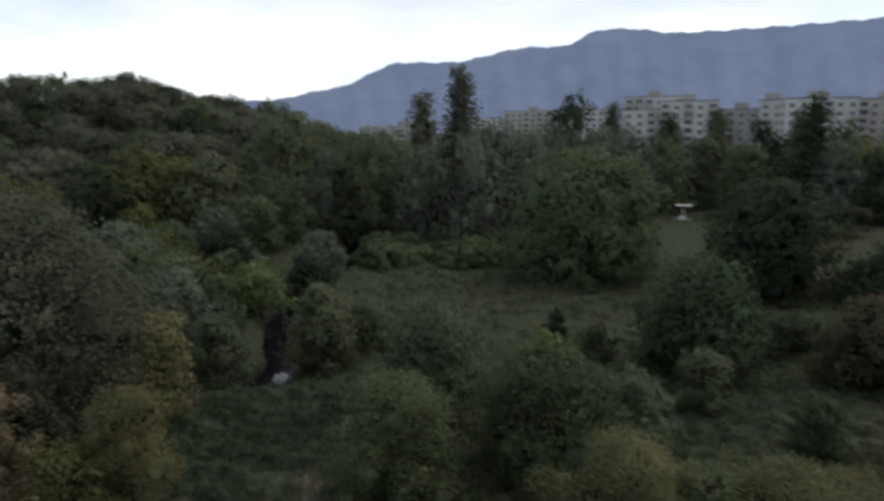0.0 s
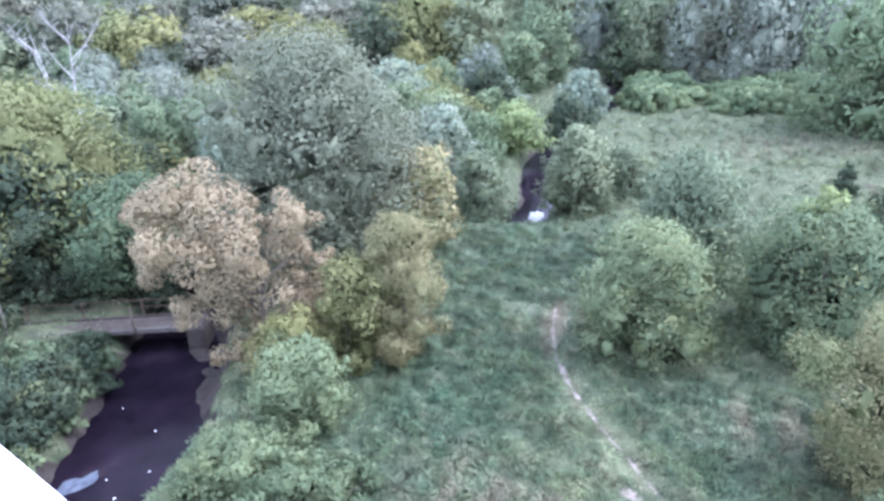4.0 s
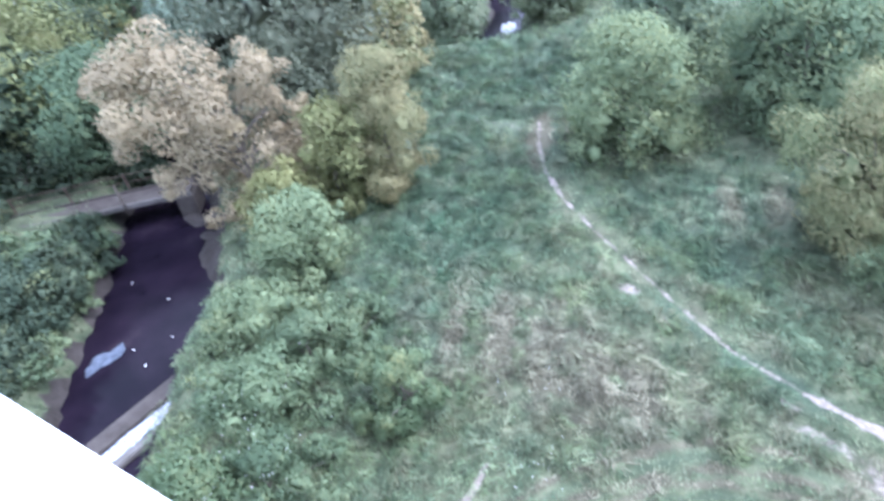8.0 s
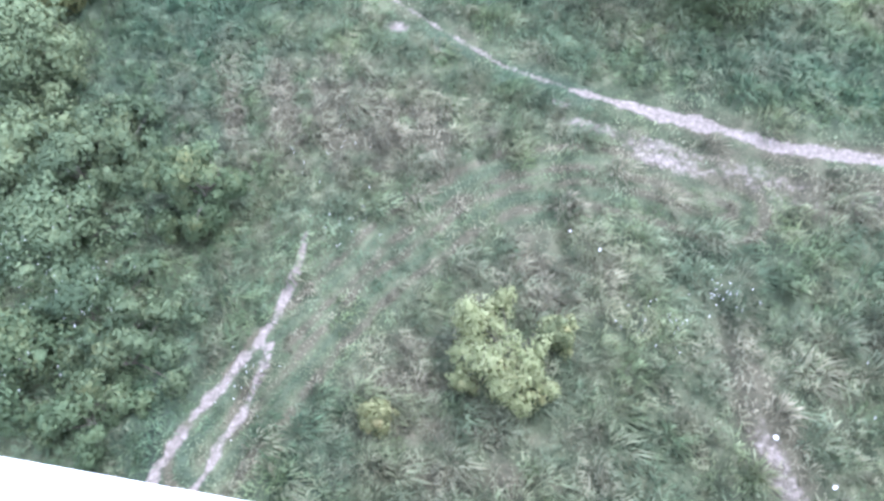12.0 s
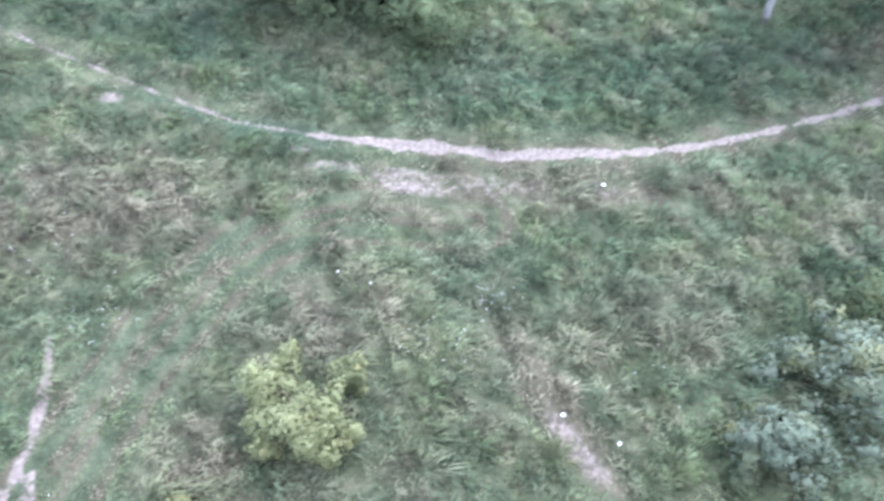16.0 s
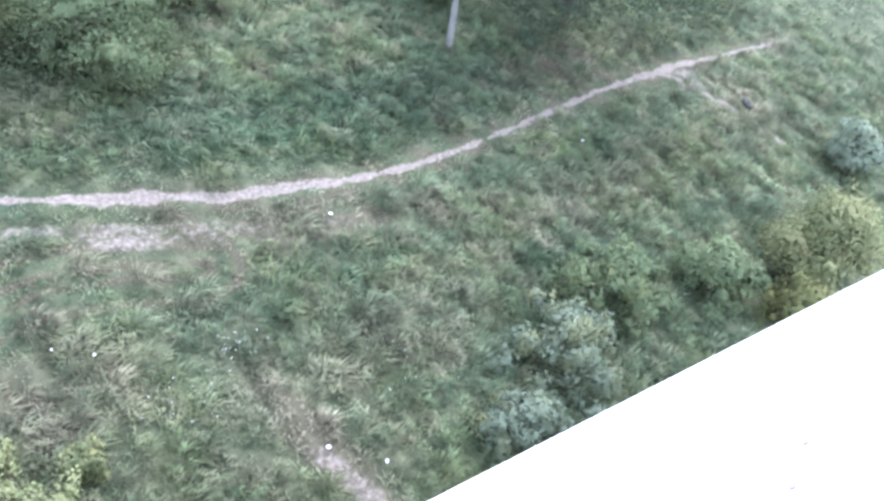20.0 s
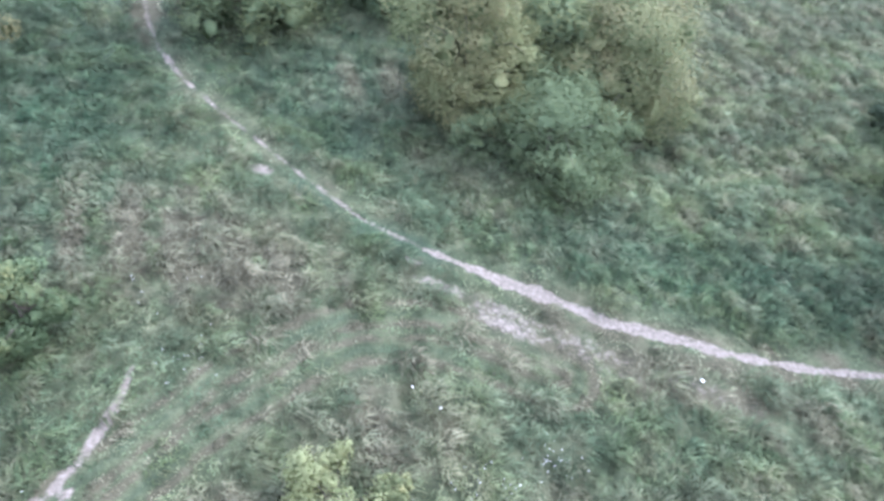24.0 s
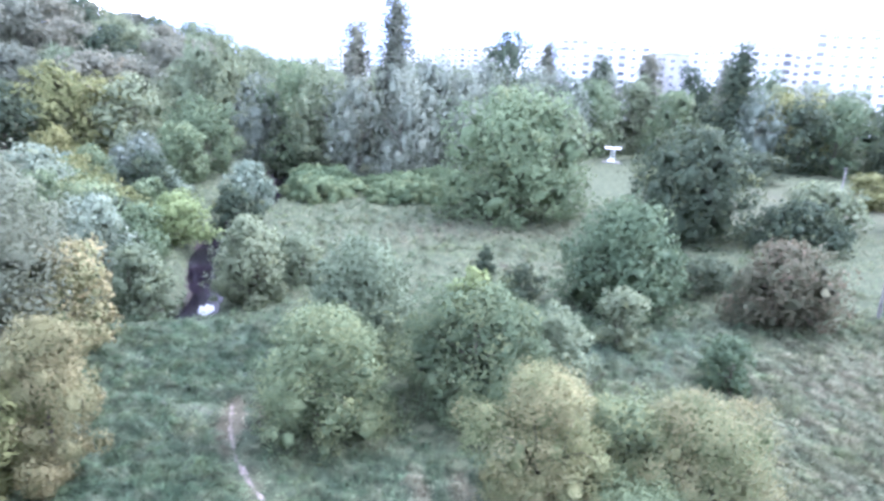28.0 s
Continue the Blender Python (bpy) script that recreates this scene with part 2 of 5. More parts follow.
def grass_material():
    """Blades: yellow-green, blue-green and mauve-brown dry grass in patches, varied tuft by tuft and blade by blade."""
    m, n, l, b = material("grass_blade", 0.8, 0, 0.12)
    a, rich, geo = n.new("ShaderNodeAttribute"), n.new("ShaderNodeAttribute"), n.new("ShaderNodeNewGeometry")
    a.attribute_name, rich.attribute_name = "dry", "lush"
    fine, broad, hue, old = noise_node(n, l, 1.7, 3), noise_node(n, l, 0.3, 3), noise_node(n, l, 0.4, 4, 0.6), noise_node(n, l, 0.8, 4, 0.6)

    def spread(socket, lo, hi, to_lo, to_hi):
        k = n.new("ShaderNodeMapRange")
        for key, v in (("From Min", lo), ("From Max", hi), ("To Min", to_lo), ("To Max", to_hi)):
            k.inputs[key].default_value = v
        l.new(socket, k.inputs["Value"])
        return k.outputs["Result"]

    patch = n.new("ShaderNodeMix")
    patch.inputs[0].default_value = 0.4
    l.new(fine.outputs["Fac"], patch.inputs[2])
    l.new(broad.outputs["Fac"], patch.inputs[3])
    tone = n.new("ShaderNodeMath")
    tone.operation = "MULTIPLY_ADD"
    l.new(geo.outputs["Random Per Island"], tone.inputs[0])
    tone.inputs[1].default_value = 0.15
    l.new(spread(patch.outputs[0], 0.32, 0.68, 0.15, 0.9), tone.inputs[2])
    stops = (0.3, 0.68, 1.05)

    def hues(*colours):
        return ramp_node(n, l, tone.outputs[0], list(zip(stops, colours))).outputs["Color"]

    green = hues((0.0359, 0.0539, 0.0311), (0.1041, 0.1454, 0.0858), (0.2112, 0.2656, 0.1621))
    fresh = hues((0.046, 0.0629, 0.0274), (0.1408, 0.1831, 0.0808), (0.273, 0.3262, 0.1598))
    nettle = hues((0.0137, 0.0333, 0.0207), (0.0437, 0.0917, 0.0543), (0.0976, 0.17, 0.1015))
    straw = hues((0.0695, 0.0667, 0.046), (0.2062, 0.1944, 0.1366), (0.3334, 0.3158, 0.2259))
    c = mix_node(n, l, spread(hue.outputs["Fac"], 0.42, 0.62, 0.0, 1.0), green, fresh)
    c = mix_node(n, l, spread(old.outputs["Fac"], 0.5, 0.66, 0.0, 0.75), c, straw)
    c = mix_node(n, l, rich.outputs["Fac"], c, nettle)
    c = mix_node(n, l, a.outputs["Fac"], c, straw)
    l.new(c, b.inputs["Base Color"])
    t = n.new("ShaderNodeBsdfTranslucent")
    l.new(c, t.inputs["Color"])
    s = n.new("ShaderNodeMixShader")
    s.inputs[0].default_value = 0.25
    l.new(b.outputs[0], s.inputs[1])
    l.new(t.outputs[0], s.inputs[2])
    l.new(s.outputs[0], n["Material Output"].inputs["Surface"])
    return m


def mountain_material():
    """A far wooded range; the blue evening haze of many kilometres is painted in as colour and glow."""
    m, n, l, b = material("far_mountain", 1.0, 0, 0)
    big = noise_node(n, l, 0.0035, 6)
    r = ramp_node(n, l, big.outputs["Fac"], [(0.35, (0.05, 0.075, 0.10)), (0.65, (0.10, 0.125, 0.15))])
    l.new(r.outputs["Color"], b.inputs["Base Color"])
    haze_glow = ramp_node(n, l, big.outputs["Fac"], [(0.3, (0.312, 0.378, 0.612)), (0.7, (0.32, 0.389, 0.628))])
    l.new(haze_glow.outputs["Color"], b.inputs["Emission Color"])
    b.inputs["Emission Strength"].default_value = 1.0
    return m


# ---- small builders ----
def part(name, bm, mat, parent=None, label=""):
    me = bpy.data.meshes.new(name)
    bm.to_mesh(me)
    bm.free()
    me.materials.append(mat)
    ob = new(name, me)
    if parent is not None:
        ob.parent = parent
    if label:
        tagged(ob, label)
    return ob


def array_mesh(name, verts, faces, mat, smooth=False):
    """A mesh from numpy arrays: verts (n, 3) and faces (m, 3 or 4)."""
    me = bpy.data.meshes.new(name)
    k = faces.shape[1]
    me.vertices.add(len(verts))
    me.vertices.foreach_set("co", np.ascontiguousarray(verts, dtype=np.float32).ravel())
    me.loops.add(faces.size)
    me.loops.foreach_set("vertex_index", np.ascontiguousarray(faces, dtype=np.int32).ravel())
    me.polygons.add(len(faces))
    me.polygons.foreach_set("loop_start", np.arange(0, faces.size, k, dtype=np.int32))
    me.polygons.foreach_set("loop_total", np.full(len(faces), k, dtype=np.int32))
    if smooth:
        me.polygons.foreach_set("use_smooth", np.ones(len(faces), dtype=bool))
    me.update(calc_edges=True)
    me.materials.append(mat)
    return me


def empty(name, m=None):
    ob = new(name)
    ob.empty_display_size = 0.3
    if m is not None:
        ob.matrix_world = m
    return ob


def box(bm, x0, x1, y0, y1, z0, z1, bevel=0.0):
    made = bmesh.ops.create_cube(bm, size=1, matrix=Matrix.Translation(((x0 + x1) / 2, (y0 + y1) / 2, (z0 + z1) / 2)) @ Matrix.Diagonal((x1 - x0, y1 - y0, z1 - z0, 1)))
    if bevel:
        edges = {e for v in made["verts"] for e in v.link_edges}
        bmesh.ops.bevel(bm, geom=list(edges), offset=bevel, segments=2, affect="EDGES")
    return bm


def tube(points, radii, sides=7):
    """Verts and faces of a bent, tapered tube."""
    verts, faces = [], []
    pts = [Vector(p) for p in points]
    for i, p in enumerate(pts):
        d = (pts[min(i + 1, len(pts) - 1)] - pts[max(i - 1, 0)]).normalized()
        q = d.to_track_quat("Z", "Y")
        for k in range(sides):
            a = 2 * math.pi * k / sides
            verts.append(p + q @ Vector((radii[i] * math.cos(a), radii[i] * math.sin(a), 0)))
    for i in range(len(pts) - 1):
        for k in range(sides):
            a, b = i * sides + k, i * sides + (k + 1) % sides
            faces.append((a, b, b + sides, a + sides))
    return verts, faces


def tubes_mesh(name, runs, mat, sides=7, joined=False):
    """Tubes in one mesh; joined: each later tube grows out of the nearest ring of the first."""
    verts, faces = [], []
    for points, radii in runs:
        v, f = tube(points, radii, sides)
        o = len(verts)
        if joined and o:
            near = min(range(first), key=lambda i: (verts[i] - v[0]).length_squared)
            faces.append((near, o + 1, o, o + sides - 1))
        else:
            first = len(v)
        verts += v
        faces += [tuple(i + o for i in q) for q in f]
    return array_mesh(name, np.array([tuple(v) for v in verts]), np.array(faces), mat, True)


# ---- the lie of the land ----
CREEK = [(-18.6, 8.0), (-20.6, 12.5), (-21.9, 15.5), (-22.5, 17.5), (-23.3, 20.0), (-25.6, 24.5), (-28.3, 28.4), (-31.0, 34.0), (-30.0, 42.0),
         (-25.0, 47.5), (-19.0, 50.0), (-13.4, 52.4), (-13.3, 56.0), (-15.2, 62.5), (-16.3, 68.0), (-17.0, 75.0), (-15.5, 90.0), (-13.0, 110.0), (-20.0, 150.0)]
CREEK_HALF = [1.9, 2.1, 2.3, 2.6, 2.8, 2.8, 2.4, 1.8, 1.6, 1.5, 1.4, 1.1, 1.0, 0.9, 0.9, 0.9, 1.6, 2.2, 2.2]
WATER_Z = -1.5
FOOTPATH = [(-7.4, 35.5), (-6.9, 32.4), (-6.2, 29.9), (-5.0, 27.4), (-3.5, 25.2), (-1.4, 22.4), (0.3, 20.2), (1.95, 18.1), (4.5, 16.15), (5.75, 15.4), (7.0, 14.55),
            (8.0, 13.9), (9.4, 12.85), (11.2, 12.0), (12.6, 11.3), (13.6, 10.95), (17.3, 10.0), (22.2, 9.2), (25.8, 8.73), (29.7, 8.0), (31.7, 7.5), (35.2, 6.4), (40.0, 5.2)]
FOOTPATH_HALF = [0.04, 0.05, 0.07, 0.08, 0.07, 0.05, 0.04, 0.05, 0.11, 0.21, 0.27, 0.23, 0.22, 0.2, 0.19, 0.16, 0.13, 0.13, 0.16, 0.26, 0.2, 0.05, 0.02]
FORK = [(30.0, 7.8), (30.7, 6.3), (30.95, 4.5), (31.2, 2.8), (31.3, 1.4)]
SIDE_TRACK = [(-7.0, 33.5), (-9.7, 34.9), (-12.7, 36.2), (-16.0, 36.5)]
RUT_A = [(-5.25, 12.65), (-5.55, 11.5), (-6.05, 10.1), (-6.65, 9.1), (-7.3, 8.4), (-8.5, 7.15), (-9.35, 5.85), (-9.9, 4.8)]
RUT_B = [(-6.3, 9.0), (-6.65, 8.1), (-7.05, 7.1), (-7.6, 6.4), (-8.1, 5.5), (-8.6, 4.6)]
WHEELS = [(-8.0, 6.0), (-6.6, 7.75), (-5.2, 9.2), (-3.8, 10.5), (-1.9, 11.85), (-0.4, 12.7), (1.3, 13.2), (3.7, 12.95), (5.4, 12.1), (7.2, 10.9)]


def along(points, x, y, values=None):
    """Distance of (x, y) from a polyline, and the value carried along it there."""
    best, got = np.full(np.shape(x), 1e9), np.zeros(np.shape(x))
    for i, ((ax, ay), (bx, by)) in enumerate(zip(points, points[1:])):
        dx, dy = bx - ax, by - ay
        t = np.clip(((x - ax) * dx + (y - ay) * dy) / (dx * dx + dy * dy), 0, 1)
        d = np.hypot(x - ax - t * dx, y - ay - t * dy)
        near = d < best
        best = np.where(near, d, best)
        if values is not None:
            got = np.where(near, values[i] + t * (values[i + 1] - values[i]), got)
    return best, got


def step(a, b, v):
    t = np.clip((v - a) / (b - a), 0, 1)
    return t * t * (3 - 2 * t)


def waves(x, y, seed, scale, octaves=3):
    """Smooth unevenness out of turned sine waves."""
    r = np.random.RandomState(seed)
    total = np.zeros(np.shape(x))
    for o in range(octaves):
        k = 2 ** o / scale
        for _ in range(3):
            a, p = r.uniform(0, 2 * math.pi), r.uniform(0, 2 * math.pi)
            total = total + np.sin((x * math.cos(a) + y * math.sin(a)) * k * 2 * math.pi * r.uniform(0.7, 1.3) + p) / (3 * 1.7 ** o)
    return total


def blob(x, y, cx, cy, rx, ry, turn=0.0):
    c, s = math.cos(radians(turn)), math.sin(radians(turn))
    u, v = ((x - cx) * c + (y - cy) * s) / rx, (-(x - cx) * s + (y - cy) * c) / ry
    return np.exp(-(u * u + v * v))


def rough(x, y):
    """Where the meadow is lumpy and unmown: less so on the driven strip and the paths."""
    d, half = along(FOOTPATH, x, y, FOOTPATH_HALF)
    return step(0.1, 1.2, d - half) * (1 - 0.75 * step(1.9, 1.0, along(WHEELS, x, y)[0])) * step(125, 70, np.hypot(x, y))


def land(x, y):
    """Height of the ground."""
    x, y = np.asarray(x, float), np.asarray(y, float)
    r = np.hypot(x, y)
    az = np.degrees(np.arctan2(x, y))
    hill = 24.0 * step(85, 235, r) * step(-3, -25, az) * step(-150, -110, az)
    z = hill + 0.10 * waves(x, y, 3, 9.0) * step(500, 100, r)
    lumps = np.clip(blob(x, y, 20, 25, 10, 10) + blob(x, y, 24, 14, 8, 4) + 0.7 * blob(x, y, 34, 32, 14, 12) + 0.5 * blob(x, y, -10, 42, 9, 8), 0, 1)
    z = z + rough(x, y) * (0.09 * waves(x, y, 4, 1.1, 2) + 0.17 * waves(x, y, 6, 1.3, 2) * lumps)
    # laid grass in long ridges on the rise before the creek
    ridges = np.sin(2.6 * (y + 0.25 * x) + 1.6 * waves(x, y, 8, 7.0, 2))
    z = z + 0.16 * ridges * np.clip(blob(x, y, -10.5, 39, 7, 9) + 0.7 * blob(x, y, 36, 6, 7, 3), 0, 1)
    z = z - 1.0 * blob(x, y, -12.8, 50.6, 3.2, 2.4)
    z = z - 0.07 * step(0.8, 0.0, along(FOOTPATH, x, y)[0])
    d, half = along(CREEK, x, y, CREEK_HALF)
    d = d + 0.25 * waves(x, y, 16, 3.5) * step(200, 60, r)
    cut = step(half + 1.6, half * 0.75, d)
    bed = -1.95 + 0.1 * waves(x, y, 5, 3.0)
    z = z * (1 - cut) + bed * cut
    bar = blob(x, y, -22.8, 24.3, 1.0, 3.6, 35) + blob(x, y, -26.2, 27.6, 0.8, 1.6, 45)
    return z + 0.62 * np.clip(bar, 0, 1) * cut


def lying(x, y):
    """How bare, dry, lush and muddy the ground is."""
    d, half = along(FOOTPATH, x, y, FOOTPATH_HALF)
    edge = half * (0.85 + 0.75 * waves(x, y, 11, 1.9))
    worn = 0.68 + 0.28 * step(3.0, 6.5, x)
    bare = step(edge + 0.14, edge * 0.5, d) * np.clip(worn + (0.4 - 0.15 * step(3.0, 6.5, x)) * waves(x, y, 13, 1.3), 0.12, 1)
    for run, w in ((RUT_A, 0.17), (RUT_B, 0.12), (FORK, 0.15)):
        dr, _ = along(run, x, y)
        w = w * (0.8 + 0.8 * waves(x, y, 12, 1.1)) * step(13, 10, y)
        bare = np.maximum(bare, step(w + 0.15, w * 0.4, dr) * np.clip(0.8 + 0.4 * waves(x, y, 17, 0.9), 0, 1))
    # trodden places beside the paths
    for cx, cy, rx, ry, turn, much in ((6.1, 13.2, 1.6, 0.65, -35, 0.68), (4.1, 14.9, 1.5, 0.4, -38, 0.5), (8.4, 11.8, 2.6, 0.6, -36, 0.46), (11.4, 10.0, 3.0, 0.5, -30, 0.4),
                                       (-1.7, 21.1, 0.5, 0.28, -20, 0.85), (-0.3, 19.6, 0.4, 0.2, -40, 0.4), (6.2, 3.4, 0.45, 1.9, 8, 0.6), (31.0, 6.6, 0.9, 1.0, 0, 0.6), (3.4, 16.1, 0.5, 0.15, -35, 0.7), (-6.6, 33.6, 1.0, 2.4, -20, 0.25)):
        bare = np.maximum(bare, much * blob(x, y, cx, cy, rx, ry, turn) * np.clip(1 + 0.5 * waves(x, y, 18, 1.0), 0, 1.4))
    bare = np.maximum(bare, 0.33 * step(0.7, 0.1, along(SIDE_TRACK, x, y)[0]))
    dry = 0.03
    for cx, cy, rx, ry, turn, much in ((-4.8, 17.6, 4.6, 2.6, -24, 0.85), (-1.2, 15.6, 2.6, 1.6, -30, 0.5), (6.4, 12.7, 3.4, 1.0, -34, 0.8), (11.5, 10.1, 4.6, 0.9, -27, 0.75), (-6.3, 33.8, 1.5, 3.0, -30, 0.8),
                                       (1.8, 9.6, 2.6, 2.2, -20, 0.7), (-2.6, 7.4, 2.0, 1.8, 0, 0.65), (-1.0, 4.4, 4.0, 1.6, 0, 0.5), (6.2, 4.2, 1.3, 2.8, 8, 0.75), (9.8, 5.6, 3.6, 1.6, -10, 0.4),
                                       (26.0, 10.8, 5.0, 1.2, -10, 0.7), (32.0, 4.0, 2.5, 2.5, 0, 0.6), (20.0, 5.0, 7.0, 1.4, -8, 0.45), (3.6, 26.8, 3.2, 2.0, 10, 0.5), (6.0, 20.5, 3.0, 1.4, -30, 0.35),
                                       (12, 76, 12, 4, 0, 0.6), (14, 62, 12, 2, 8, 0.4), (2, 70, 5, 3, 20, 0.4), (30, 38, 12, 8, 0, 0.45), (44, 88, 12, 14, 0, 0.45), (20, 27, 9, 8, 0, 0.3), (-55, 120, 30, 20, 0, 0.8), (-95, 165, 30, 20, 0, 0.7), (75, 95, 16, 18, 0, 0.8)):
        dry = dry + much * blob(x, y, cx, cy, rx, ry, turn)
    dry = dry + 0.5 * step(1.2, 0.3, d) * step(5, 8, x) + 0.3 * step(1.0, 0.25, d) * step(6, 2, x)
    # stripes where wheels have run
    wheel, _ = along(WHEELS, x, y)
    strip = step(1.7, 1.2, wheel)
    stripe = np.sin(wheel * 7.0 + 0.6 * waves(x, y, 19, 4.0))
    dry = dry * (1 - 0.5 * strip) + strip * (0.7 * np.clip(stripe, 0, 1) + 0.04)
    dry = dry * (1 - 0.95 * np.clip(1.4 * blob(x, y, 3.0, 16.9, 1.9, 0.6, -36) + blob(x, y, 0.2, 19.8, 1.8, 0.4, -52), 0, 1))
    dry = np.clip(dry * (1 + 0.75 * waves(x, y, 14, 2.2)), 0, 1)
    lush = 0.0
    for cx, cy, rx, ry, turn, much in ((-10, 42, 10, 9, 0, 0.8), (13, 14.6, 7, 2.0, -22, 1.0), (-10.0, 24, 3.8, 8, 0, 1.0), (2.5, 27.5, 6, 2.5, 0, 1.0), (1.5, 23.0, 3.4, 1.4, -40, 0.8), (22, 12.8, 4, 2, 0, 0.7), (18, 44, 9, 6, 0, 0.9),
                                       (16, 3, 5, 3, 0, 0.6), (3.0, 16.9, 1.7, 0.55, -36, 1.6), (0.2, 19.7, 1.6, 0.35, -52, 0.9), (-9.8, 7.5, 1.6, 3.0, 0, 0.9), (-5.2, 5.4, 1.2, 2.6, -25, 0.6), (8, 9, 3, 2, -20, 0.35)):
        lush = lush + much * blob(x, y, cx, cy, rx, ry, turn)
    lush = lush * (1 - 0.6 * strip) + 0.35 * strip * np.clip(-stripe, 0, 1)
    dc, half = along(CREEK, x, y, CREEK_HALF)
    mud = step(half + 0.75, half + 0.1, dc + 0.35 * waves(x, y, 15, 2.2))
    return np.clip(bare, 0, 1), np.clip(dry, 0, 1), np.clip(lush, 0, 1), mud


def spaced(lo, hi, fine, far, first=0.6):
    """Even steps from lo to hi, and beyond them steps that grow out to far."""
    middle = list(np.arange(lo, hi + 1e-6, fine))
    up, s = [hi], first
    while up[-1] < far:
        up.append(up[-1] + s)
        s *= 1.12
    down, s = [lo], first
    while down[-1] > -far:
        down.append(down[-1] - s)
        s *= 1.12
    return np.array(sorted(down[1:]) + middle + up[1:])


def build_ground():
    xs, ys = spaced(-28, 38, 0.125, 4800), spaced(-1, 40, 0.125, 4800)
    gx, gy = np.meshgrid(xs, ys)
    x, y = gx.ravel(), gy.ravel()
    verts = np.stack([x, y, land(x, y)], 1)
    i = np.arange(len(verts)).reshape(gx.shape)
    faces = np.stack([i[:-1, :-1].ravel(), i[:-1, 1:].ravel(), i[1:, 1:].ravel(), i[1:, :-1].ravel()], 1)
    me = array_mesh("ground", verts, faces, ground_material(), True)
    for name, values in zip(("bare", "dry", "lush", "mud"), lying(x, y)):
        a = me.attributes.new(name, "FLOAT", "POINT")
        a.data.foreach_set("value", values.astype(np.float32))
    return tagged(new("ground", me), "overgrown green meadow with dry patches and pale trodden paths", "ground", kind="structure")


build_ground()


def build_creek():
    verts, faces = [], []
    n = 160
    lengths = np.r_[0, np.cumsum([math.dist(a, b) for a, b in zip(CREEK, CREEK[1:])])]
    s = np.linspace(0, lengths[-1], n)
    cx, cy = np.interp(s, lengths, [p[0] for p in CREEK]), np.interp(s, lengths, [p[1] for p in CREEK])
    half = np.interp(s, lengths, CREEK_HALF) + 0.9
    for k in range(n):
        a, b = max(0, k - 2), min(n - 1, k + 2)
        d = Vector((cx[b] - cx[a], cy[b] - cy[a])).normalized()
        for j in range(9):
            u = (j / 8 * 2 - 1) * half[k]
            verts.append((cx[k] - d.y * u, cy[k] + d.x * u, WATER_Z))
    for k in range(n - 1):
        for j in range(8):
            a = k * 9 + j
            faces.append((a, a + 1, a + 10, a + 9))
    me = array_mesh("water", np.array(verts), np.array(faces), WATER, True)
    tagged(new("water", me), "dark slow creek water between overgrown banks", "creek", kind="structure")


build_creek()


